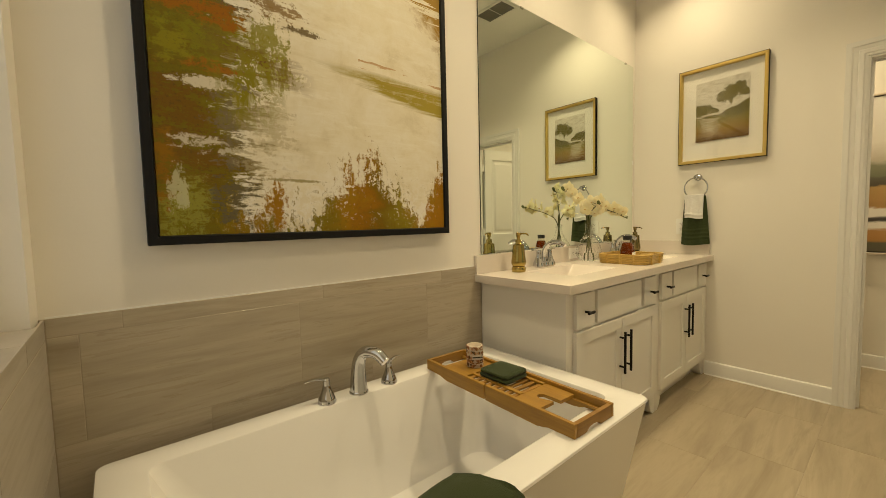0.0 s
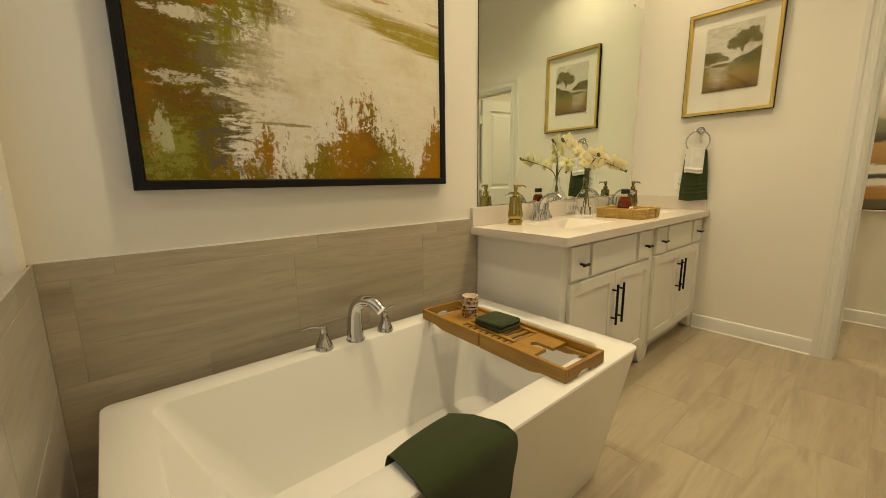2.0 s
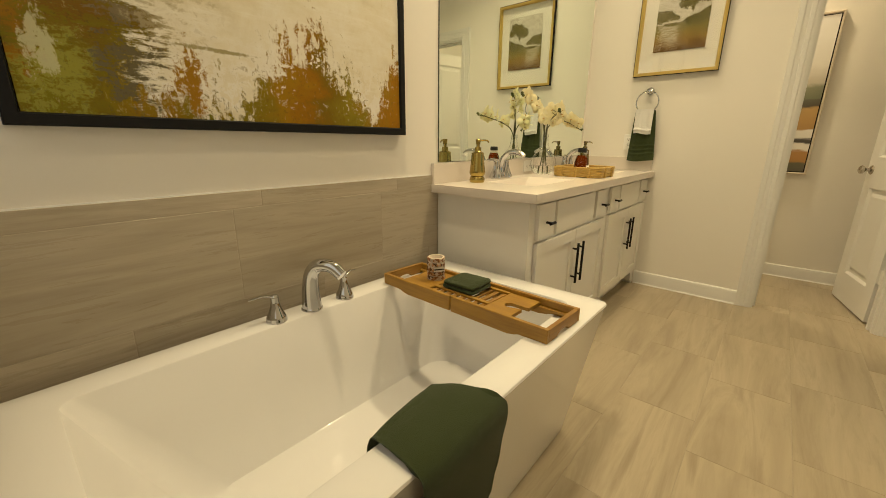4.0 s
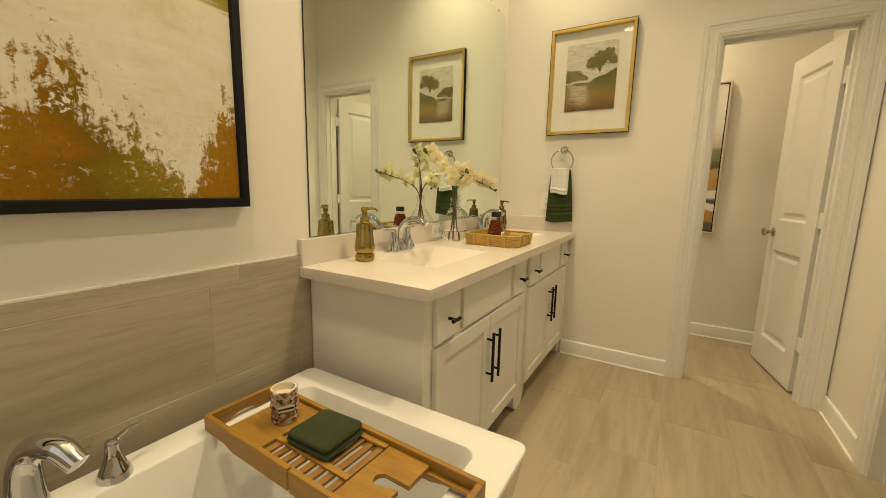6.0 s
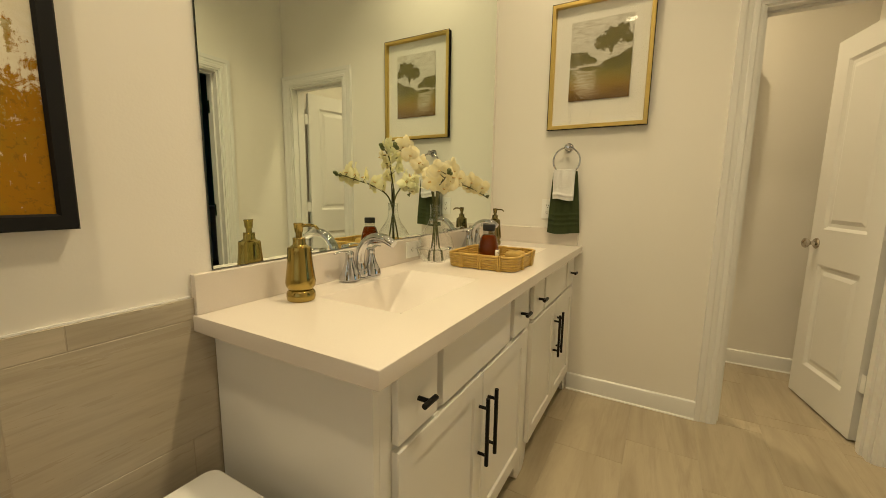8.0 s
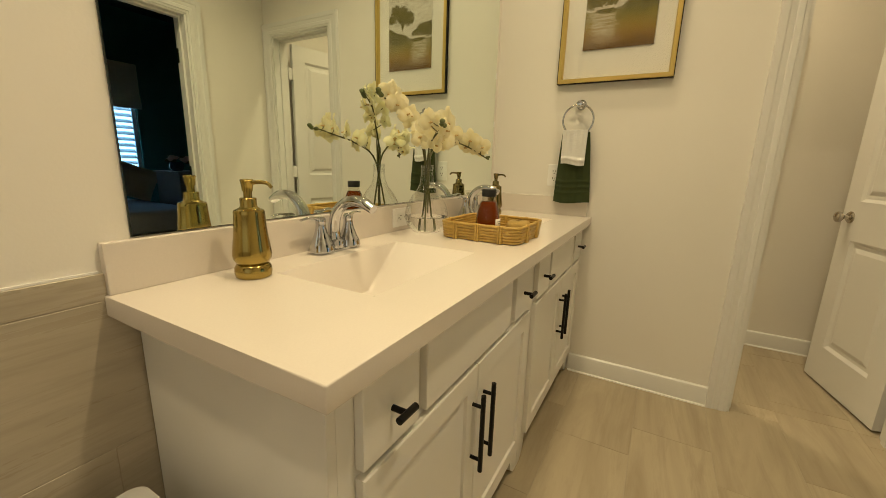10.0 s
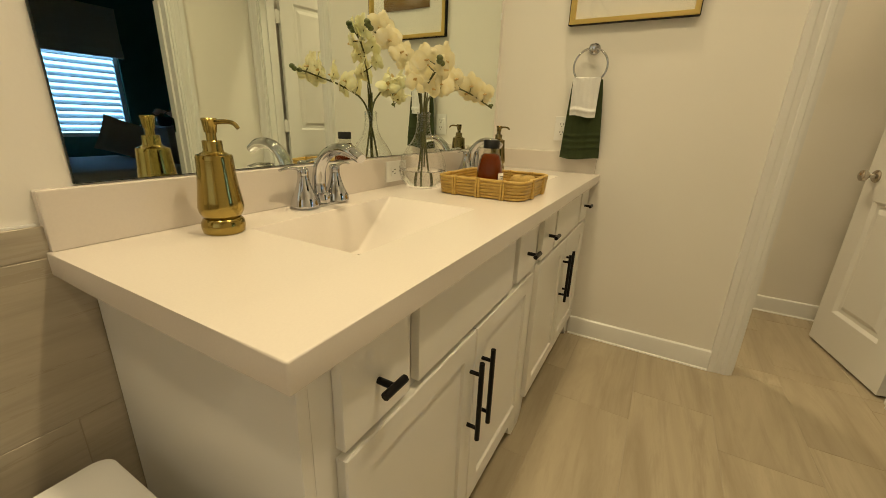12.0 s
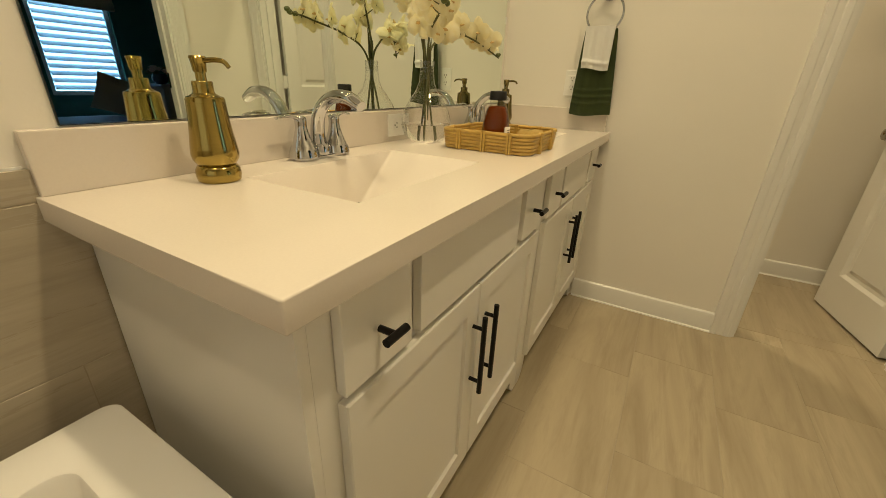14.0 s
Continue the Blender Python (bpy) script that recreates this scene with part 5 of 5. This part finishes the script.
bottle = thing("oil_bottle", "amber bath oil bottle with black cap", "bottle")
OX, OY, OZ = 2.535, 1.240, TOPZ + 0.0105
bp = ((0.0001, 0.0), (0.036, 0.0), (0.0425, 0.004), (0.0450, 0.016), (0.0445, 0.052), (0.0390, 0.084), (0.0310, 0.108), (0.0240, 0.119), (0.0235, 0.136))
g = part("glass_body", lathe([(r, OZ + z) for r, z in bp], 36, OX, OY, cap=False), bottle_glass, bottle, smooth=50)
g.visible_shadow = False
part("liquid", lathe([(max(r - 0.0015, 0.0001), OZ + z + 0.0012) for r, z in bp[:6]] + [(0.0310, OZ + 0.106), (0.0240, OZ + 0.114), (0.0001, OZ + 0.114)], 36, OX, OY, cap=False), amber_liquid, bottle, "dark amber oil", 50)
part("cap", lathe([(r, OZ + z) for r, z in ((0.0245, 0.131), (0.0265, 0.132), (0.0265, 0.155), (0.0245, 0.158), (0.0001, 0.1585))], 36, OX, OY), black_plastic, bottle, "ribbed black cap", 40)
bm = bmesh.new()
for k in range(7):
    a0, a1 = radians(-120 + k * 8), radians(-120 + (k + 1) * 8)
    r = 0.0458
    bm.faces.new([bm.verts.new((OX + r * math.cos(a), OY + r * math.sin(a), OZ + z)) for a, z in ((a0, 0.014), (a1, 0.014), (a1, 0.054), (a0, 0.054))])
bmesh.ops.remove_doubles(bm, verts=bm.verts, dist=1e-5)
lab = part("label", bm, paper, bottle, "small cream paper label", 60)
lab.modifiers.new("thick", "SOLIDIFY").thickness = 0.0005
for zz, w in ((0.042, 16), (0.036, 10), (0.026, 18)):
    bm = bmesh.new()
    r = 0.0464
    for k in range(4):
        a0, a1 = radians(-92 - w + k * w / 2), radians(-92 - w + (k + 1) * w / 2)
        bm.faces.new([bm.verts.new((OX + r * math.cos(a), OY + r * math.sin(a), OZ + z)) for a, z in ((a0, zz), (a1, zz), (a1, zz + 0.0025), (a0, zz + 0.0025))])
    part("print_bar", bm, slot_dark, bottle, "unreadable printed line")

sponge = new("bath_sponge", mesh_of("bath_sponge", loft([(2.555 + d, 2.650 - d, 1.100 + d, 1.185 - d, 0.036 - d * 0.5, TOPZ + 0.0105 + z) for d, z in ((0.006, 0), (0.0, 0.010), (0.001, 0.032), (0.008, 0.042), (0.022, 0.045))], n=6), plain("loofah", (0.42, 0.28, 0.08), 0.9, 0, 160, 0.35, 0.8), 50))
tagged(sponge, "oval tan loofah pad lying in rattan tray", "sponge")

# ---- bath tray and what lies on it ----
btray = thing("bath_tray", "extending bamboo bath caddy laid across the tub", "bath tray")
BX, BXE, BY0, BY1, BZ, BH = 1.061, 1.276, 0.705, 1.430, 0.531, 0.044
YM = 1.075
for x0, y0, y1, z1 in ((BX, BY0, YM - 0.004, BH), (BXE - 0.014, BY0, YM - 0.004, BH), (BX + 0.0015, YM + 0.004, BY1, BH - 0.002), (BXE - 0.0155, YM + 0.004, BY1, BH - 0.002)):
    # side rail with a notch near its outer end
    bm = bmesh.new()
    out = 1 if y1 > YM + 0.1 else -1
    e, i_ = (y1, y0) if out > 0 else (y0, y1)
    prof = [(e, BZ), (e - out * 0.095, BZ), (e - out * 0.110, BZ - 0.008), (e - out * 0.135, BZ - 0.012), (i_, BZ - 0.012), (i_, BZ + z1), (e, BZ + z1)]
    a = [bm.verts.new((x0, y, z)) for y, z in prof]
    b = [bm.verts.new((x0 + 0.014, y, z)) for y, z in prof]
    for k in range(len(prof)):
        bm.faces.new((a[k], a[(k + 1) % len(prof)], b[(k + 1) % len(prof)], b[k]))
    bm.faces.new(a)
    bm.faces.new(b[::-1])
    bmesh.ops.bevel(bm, geom=bm.edges[:], offset=0.0015, segments=1, affect="EDGES")
    part("side_rail", bm, bamboo, btray)
for y0, y1 in ((BY0, BY0 + 0.014), (BY1 - 0.014, BY1)):
    bm = bmesh.new()
    # end rail with an arched hand hold
    prof = [(BX + 0.014, BZ + 0.001), (1.125, BZ + 0.001)] + [(1.1625 - 0.0375 * math.cos(math.pi * k / 8), BZ + 0.001 + 0.014 * math.sin(math.pi * k / 8)) for k in range(1, 8)] + [(1.200, BZ + 0.001), (BXE - 0.014, BZ + 0.001), (BXE - 0.014, BZ + 0.042), (BX + 0.014, BZ + 0.042)]
    a = [bm.verts.new((x, y0, z)) for x, z in prof]
    b = [bm.verts.new((x, y1, z)) for x, z in prof]
    for k in range(len(prof)):
        bm.faces.new((a[k], a[(k + 1) % len(prof)], b[(k + 1) % len(prof)], b[k]))
    bm.faces.new(a)
    bm.faces.new(b[::-1])
    part("end_rail", bm, bamboo_side, btray)
PZ = BZ + 0.020
part("shelf_panel", box(BX + 0.015, BXE - 0.015, 1.205, 1.345, PZ, PZ + 0.011, 0.002), bamboo, btray)
# holder panel with a slot for a glass stem, open to its end and rounded inside
lx0, lx1 = BX + 0.015, BXE - 0.015
poly = [(lx1, 0.955), (lx1, 0.838), (1.184, 0.838), (1.184, 0.892)]
poly += [(1.166 + 0.018 * math.cos(radians(a)), 0.898 + 0.018 * math.sin(radians(a))) for a in range(0, 211, 15)]
poly += [(1.154, 0.878), (1.160, 0.864), (1.162, 0.850), (lx0, 0.850), (lx0, 0.955)]
bm = bmesh.new()
lo = [bm.verts.new((x, y, PZ)) for x, y in poly]
hi = [bm.verts.new((x, y, PZ + 0.011)) for x, y in poly]
for k in range(len(poly)):
    bm.faces.new((lo[k], lo[(k + 1) % len(poly)], hi[(k + 1) % len(poly)], hi[k]))
bm.faces.new(lo[::-1])
bm.faces.new(hi)
part("holder_panel", bm, bamboo, btray)
# slatted middle
for y in [0.972 + 0.0309 * i for i in range(8)]:
    part("slat", box(BX + 0.020, BXE - 0.020, y - 0.0085, y + 0.0085, PZ - 0.001, PZ + 0.007, 0.002), bamboo_side, btray)
part("slat_rail", box(BX + 0.060, BX + 0.076, 0.958, 1.203, PZ + 0.0066, PZ + 0.0135, 0.002), bamboo, btray)
part("slat_rail", box(BXE - 0.030, BXE - 0.0145, 0.958, 1.203, PZ + 0.0066, PZ + 0.0135, 0.002), bamboo, btray)
for x in (BX + 0.015, BXE - 0.027):
    part("slide_rail", box(x, x + 0.012, BY0 + 0.0145, BY1 - 0.0145, PZ - 0.010, PZ - 0.0012, 0.001), bamboo, btray)
btray.matrix_world = Matrix.Translation((1.168, 1.07, 0)) @ Matrix.Rotation(radians(-2.2), 4, "Z") @ Matrix.Translation((-1.168, -1.07, 0))

candle = thing("candle_holder", "mosaic shell-chip candle cup on bath caddy", "candle holder")
KX, KY, KZ, KR, KH = 1.194, 1.258, PZ + 0.0112, 0.034, 0.090
part("cup", lathe(((0.0001, KZ), (KR - 0.004, KZ), (KR - 0.002, KZ + 0.003), (KR - 0.002, KZ + KH), (KR - 0.006, KZ + KH), (KR - 0.006, KZ + KH - 0.02), (0.0001, KZ + KH - 0.02)), 32, KX, KY, cap=False), plain("grout_cream", (0.76, 0.68, 0.57), 0.6), candle, smooth=40)
bm = bmesh.new()
rows, cols = 5, 12
rnd = random.Random(4)
for j in range(rows):
    for i in range(cols):
        a0 = 2 * math.pi * (i + 0.5 * (j % 2)) / cols
        a1 = a0 + 2 * math.pi / cols
        z0, z1 = KZ + 0.001 + KH * j / rows, KZ - 0.001 + KH * (j + 1) / rows
        am, zm = (a0 + a1) / 2, (z0 + z1) / 2
        for tri in (((a0, z0), (a1, z0), (am, zm)), ((a1, z0), (a1, z1), (am, zm)), ((a1, z1), (a0, z1), (am, zm)), ((a0, z1), (a0, z0), (am, zm))):
            ca, cz = sum(t[0] for t in tri) / 3, sum(t[1] for t in tri) / 3
            r = KR + rnd.uniform(0.0, 0.0016)
            lo = [bm.verts.new((KX + (KR - 0.003) * math.cos(a), KY + (KR - 0.003) * math.sin(a), z)) for a, z in tri]
            hi = [bm.verts.new((KX + r * math.cos(ca + (a - ca) * 0.86), KY + r * math.sin(ca + (a - ca) * 0.86), cz + (z - cz) * 0.86)) for a, z in tri]
            for k in range(3):
                bm.faces.new((lo[k], lo[(k + 1) % 3], hi[(k + 1) % 3], hi[k]))
            bm.faces.new(hi)
tagged(part("shell_mosaic", bm, chips, candle, "brown, cream and peach shell chips"), kind="stuff")
part("label_band", moved(box(-0.020, 0.020, -0.0004, 0.0004, 0.040, 0.056), Matrix.Translation((KX - 0.0205, KY - 0.0335, KZ)) @ Matrix.Rotation(radians(-32), 4, "Z")), paper, candle, "pale paper label")
part("label_bar", moved(box(-0.019, 0.019, -0.0010, -0.0005, 0.046, 0.051), Matrix.Translation((KX - 0.0205, KY - 0.0335, KZ)) @ Matrix.Rotation(radians(-32), 4, "Z")), slot_dark, candle, "dark printed bar")


def folded_cloth(name, label, mat_of, x0, x1, y0, y1, z, layers, th, seed):
    rnd_ = random.Random(seed)
    bm = bmesh.new()
    for i in range(layers):
        d = 0.003 * i
        j = rnd_.uniform(-0.003, 0.003)
        r = th * 0.5
        zz = z + i * th * 0.96
        loft_into(bm, [(x0 + d + k, x1 - d - k + j, y0 + d + k, y1 - d - k, 0.016, zz + h) for k, h in ((r * 0.8, 0.0), (r * 0.2, r * 0.45), (0, r), (r * 0.2, r * 1.55), (r * 0.9, th), (r * 2.5, th * 1.06))], n=5)
    for v in bm.verts:
        n = noise.noise(Vector(v.co) * 32)
        v.co += Vector((0.005 * n, 0.005 * noise.noise(Vector(v.co) * 27 + Vector((3, 1, 2))), 0.006 * n if v.co.z > z + 0.004 else 0))
    ob = new(name, mesh_of(name, bm, mat_of, 70))
    return tagged(ob, label, "towel")


folded_cloth("folded_washcloth", "folded dark green washcloth on bath caddy", green_terry, 1.126, 1.256, 1.030, 1.172, PZ + 0.0140, 2, 0.0155, 8)


def rim_towel():
    """A thick towel folded over the near rim: a short fall inside, a long one outside."""
    bm = bmesh.new()
    x0 = 0.482
    # centre line across the rim: inside fall, over the top, outside fall that leans with the tub
    line = [(0.826, 0.478), (0.822, 0.510), (0.808, 0.538), (0.790, 0.542), (0.765, 0.546), (0.735, 0.546), (0.702, 0.543), (0.676, 0.533), (0.664, 0.515), (0.662, 0.48), (0.672, 0.42), (0.684, 0.34), (0.700, 0.25), (0.708, 0.20)]
    path = [Vector((0, y, z)) for y, z in line]
    path = smooth_path(path, 3)
    nx = 22
    th = 0.020
    rows = []
    for i, p in enumerate(path):
        d = (path[min(i + 1, len(path) - 1)] - path[max(i - 1, 0)]).normalized()
        nrm = Vector((0, d.z, -d.y))
        f = i / (len(path) - 1)
        top, bot = [], []
        for k in range(nx + 1):
            g_ = k / nx
            t = 2 * g_ - 1
            xr = 0.640 + 0.132 * min(1.0, f / 0.60) ** 0.8 - 0.012 * max(0.0, f - 0.6)
            x = x0 + (xr - x0) * g_
            puff = th * (1 - abs(t) ** 3 * 0.95)
            w = 0.003 * math.sin(g_ * 8 + f * 4) + 0.010 * noise.noise(Vector((x * 11, f * 7, 2))) + 0.004 * noise.noise(Vector((x * 34, f * 19, 5)))
            skew = 0.075 * (g_ - 0.5) * (1 - f)
            top.append(bm.verts.new(Vector((x, p.y + skew * 0.4, p.z)) - nrm * (puff * 0.55 + w)))
            bot.append(bm.verts.new(Vector((x, p.y + skew * 0.4, p.z)) + nrm * (puff * 0.30)))
        rows.append(top + bot[::-1])
    k = len(rows[0])
    for a, b in zip(rows, rows[1:]):
        for i in range(k):
            bm.faces.new((a[i], a[(i + 1) % k], b[(i + 1) % k], b[i]))
    bm.faces.new(rows[0])
    bm.faces.new(rows[-1][::-1])
    ob = new("bath_towel", mesh_of("bath_towel", bm, green_terry, 70))
    return tagged(ob, "dark green bath towel folded over the tub rim", "towel")


rim_towel()

# ---- ceiling fittings ----
vent = thing("ceiling_vent", "white slatted ceiling air vent", "vent")
part("frame", (lambda b: ([box_into(b, x0, x1, y0, y1, CEIL - 0.010, CEIL - 0.0005, 0.002) for x0, x1, y0, y1 in ((2.69, 2.915, 0.40, 0.425), (2.69, 2.915, 0.725, 0.75), (2.69, 2.715, 0.425, 0.725), (2.89, 2.915, 0.425, 0.725), (2.715, 2.89, 0.57, 0.582))], b)[-1])(bmesh.new()), trim_paint, vent)
part("backing", box(2.715, 2.89, 0.425, 0.725, CEIL - 0.002, CEIL - 0.0006), black_plastic, vent, "dark duct opening")
sl = mesh_of("slat", moved(box(-0.0875, 0.0875, -0.0075, 0.0075, -0.0007, 0.0007), Matrix.Rotation(radians(62), 4, "X")), vent_dark)
for k in range(14):
    s_ = new("slat", sl)
    s_.parent = vent
    s_.location = (2.8025, 0.437 + k * 0.0212, CEIL - 0.0065)
for x, y, w in DOWNLIGHTS:
    dl = thing("recessed_light", "white round recessed ceiling light, lit", "ceiling light", "recessed lights")
    part("trim_ring", lathe([(r, CEIL - z) for r, z in ((0.062, 0.001), (0.088, 0.001), (0.090, 0.004), (0.086, 0.007), (0.070, 0.006), (0.062, 0.004))], 36, x, y, cap=False), trim_paint, dl, smooth=40)
    part("lens", lathe([(r, CEIL - z) for r, z in ((0.0001, 0.003), (0.066, 0.003), (0.066, 0.001), (0.0001, 0.001))], 36, x, y, cap=False), lens_glow, dl, "glowing diffuser")

# ---- bedroom things seen in the mirror ----
bed = thing("bed", "bed with dark frame and grey-white bedding", "bed")
part("frame", box(2.55, 3.80, -3.95, -2.25, 0.08, 0.32, 0.02), dark_wood, bed)
part("mattress", box(2.58, 3.78, -3.92, -2.28, 0.32, 0.56, 0.05, 3), plain("bedding", (0.40, 0.41, 0.44), 0.9, 0, 60, 0.2, 0.4), bed)
for k, (x, y) in enumerate(((2.6, -3.9), (3.75, -3.9), (2.6, -2.32), (3.75, -2.32))):
    part("leg", box(x - 0.03, x + 0.03, y - 0.03, y + 0.03, 0.006, 0.081, 0.004), dark_wood, bed)


def cushion(name, label, mat_of, m, size):
    bm = bmesh.new()
    n = 10
    gridt, gridb = {}, {}
    for i in range(n + 1):
        for j in range(n + 1):
            a, b = 2 * i / n - 1, 2 * j / n - 1
            h = 0.30 * ((1 - a ** 4) * (1 - b ** 4)) ** 0.6
            pinch = 1 - 0.06 * (1 - abs(a) ** 2) * abs(b) ** 3 - 0.06 * (1 - abs(b) ** 2) * abs(a) ** 3
            gridt[i, j] = bm.verts.new((a * pinch * size / 2, b * pinch * size / 2, h * size * 0.5))
            gridb[i, j] = bm.verts.new((a * pinch * size / 2, b * pinch * size / 2, -h * size * 0.5)) if h > 1e-6 else gridt[i, j]
    for i in range(n):
        for j in range(n):
            q = ((i, j), (i + 1, j), (i + 1, j + 1), (i, j + 1))
            bm.faces.new([gridt[k] for k in q])
            bm.faces.new([gridb[k] for k in q[::-1]])
    ob = new(name, mesh_of(name, moved(bm, m), mat_of, 60))
    return tagged(ob, label, "pillow")


cushion("pillow", "square tan pillow propped on bed", tan_fabric, pose(3.75, -3.66, 0.79, 72, 20, 15), 0.46)
chest = thing("dresser", "low grey upholstered dresser in dim bedroom", "dresser")
part("carcass", box(3.84, 5.10, -3.30, -2.75, 0.10, 0.93, 0.01), grey_fabric, chest)
part("top", box(3.82, 5.12, -3.32, -2.73, 0.93, 0.955, 0.006), plain("dresser_top", (0.30, 0.31, 0.33), 0.4, 0, 20, 0.1), chest)
for x, y in ((3.87, -3.26), (5.07, -3.26), (3.87, -2.79), (5.07, -2.79)):
    part("leg", box(x - 0.02, x + 0.02, y - 0.02, y + 0.02, 0.006, 0.101), dark_wood, chest)
posy = thing("flower_bowl", "bowl of peach roses on dresser", "flowers")
part("bowl", lathe([(r, 0.955 + z) for r, z in ((0.0001, 0), (0.05, 0), (0.075, 0.03), (0.08, 0.07), (0.065, 0.11))], 24, 3.95, -3.0, cap=False), plain("bowl_blue", (0.06, 0.10, 0.13), 0.2), posy, smooth=60)
rnd = random.Random(2)
for k in range(13):
    a, r = rnd.uniform(0, 6.28), rnd.uniform(0.0, 0.12)
    bm = bmesh.new()
    c = Vector((3.95 + r * math.cos(a) * 1.3, -3.0 + r * math.sin(a), 1.10 + rnd.uniform(-0.02, 0.06) - r * 0.2))
    for ring_n, rr, tilt in ((5, 0.024, 25), (5, 0.034, 50), (6, 0.044, 75)):
        for i in range(ring_n):
            b = 2 * math.pi * i / ring_n + tilt
            d = Vector((math.cos(b), math.sin(b), 0))
            t = Vector((-d.y, d.x, 0))
            e = d * math.sin(radians(tilt)) + Vector((0, 0, 1)) * math.cos(radians(tilt))
            vs = [bm.verts.new(c + q) for q in (-t * rr * 0.4 - Vector((0, 0, 0.02)), t * rr * 0.4 - Vector((0, 0, 0.02)), e * rr + t * rr * 0.5, e * rr * 1.15, e * rr - t * rr * 0.5)]
            bm.faces.new(vs)
    part("rose", bm, peach_petal if k % 3 else bud_green, posy)

# ---- tiles ----
def tile_mesh(name, lx, ly, lz, mat_of, edge=0.0007):
    """A thin slab with its face edges eased, centred at its back."""
    bm = box(-lx / 2, lx / 2, -ly / 2, ly / 2, 0, lz)
    top = [e for e in bm.edges if all(v.co.z > lz - 1e-6 for v in e.verts)]
    bmesh.ops.bevel(bm, geom=top, offset=edge, segments=1, affect="EDGES")
    return mesh_of(name, bm, mat_of)


TILE_CACHE = {}


def lay(parent, name, cx, cy, lx, ly, place, mat_of, thick, gap=0.003):
    """Lays one tile, cut to lx by ly, at place(cx, cy)."""
    key = (name, round(lx, 4), round(ly, 4))
    if key not in TILE_CACHE:
        TILE_CACHE[key] = tile_mesh(name, lx - gap, ly - gap, thick, mat_of)
    o = new("tile", TILE_CACHE[key])
    o.matrix_world = place(cx, cy)
    o.parent = parent
    return o


# floor: 0.605 by 0.300 in running rows, cut at the walls
REGIONS = ((W, E + T, S, N), (E + T, WCX, S, N), (DX0 + 0.012, DX1 - 0.012, S - T, S))
row0, TL, TWD = 0.075, 0.605, 0.2985
for rx0, rx1, ry0, ry1 in REGIONS:
    for r in range(-4, 6):
        ya, yb = row0 + r * TWD, row0 + (r + 1) * TWD
        ya, yb = max(ya, ry0), min(yb, ry1)
        if yb - ya < 0.02:
            continue
        shift = 2.185 if r % 2 == 0 else 2.386
        k0 = math.floor((rx0 - shift) / TL)
        for k in range(k0, k0 + 9):
            xa, xb = max(shift + k * TL, rx0), min(shift + (k + 1) * TL, rx1)
            if xb - xa > 0.02:
                lay(floor, "floor_tile", (xa + xb) / 2, (ya + yb) / 2, xb - xa, yb - ya, lambda x, y: pose(x, y, -0.0055), floor_tile, 0.0055, 0.0022)

# wainscot of the north wall behind the tub, and of the west wall under the window
TOPT = 0.932
struct("wainscot_bed", box(W - 0.001, 1.548, N - 0.0104, N - 0.0002, 0, TOPT - 0.002), wall_grout)
struct("wainscot_bed", box(W + 0.0002, W + 0.0104, S, N - 0.0104, 0, WZ0 - 0.004), wall_grout)
ROWS_Z = ((0.0, 0.280, 0.28), (0.280, 0.582, 0.285), (0.582, 0.880, -0.014), (0.880, TOPT, 0.08))
for z0, z1, sh in ROWS_Z:
    for k in range(-2, 4):
        xa, xb = max(sh + k * 0.597, W + 0.012), min(sh + (k + 1) * 0.597, 1.547)
        if xb - xa > 0.02:
            lay(wall_north, "wall_tile", (xa + xb) / 2, (z0 + z1) / 2, xb - xa, z1 - z0, lambda x, z: pose(x, N - 0.0055, z, 90, 0, 0), wall_tile, 0.0055, 0.0018)
wall_tile_w = stone_tile("wall_tile_side", (0.46, 0.42, 0.365), (0.385, 0.345, 0.29), (0.27, 0.235, 0.19), (1.0, 1.0, 12), 0.30)
for z0, z1, sh in ((0.0, 0.277, 0.1), (0.277, 0.577, 0.4), (0.577, 0.877, 0.4), (0.877, WZ0 + 0.006, 0.1)):
    for k in range(-3, 4):
        ya, yb = max(sh + k * 0.597, S), min(sh + (k + 1) * 0.597, N - 0.012)
        if yb - ya > 0.02:
            lay(wall_west, "wall_tile_w", (ya + yb) / 2, (z0 + z1) / 2, yb - ya, z1 - z0, lambda y, z: pose(W + 0.0055, y, z, 90, 0, 90), wall_tile_w, 0.0055, 0.0018)
for ya, yb in ((WY0, 0.66), (0.66, 1.26), (1.26, WY1)):
    lay(wall_west, "sill_tile", 0, (ya + yb) / 2, 0.058, yb - ya, lambda x, y: pose(W - 0.020, y, WZ0), wall_tile_w, 0.0055, 0.0018)
struct("trim", box(W + 0.012, 1.500, N - 0.004, N - 0.0003, TOPT - 0.001, TOPT + 0.003), plastic_white)
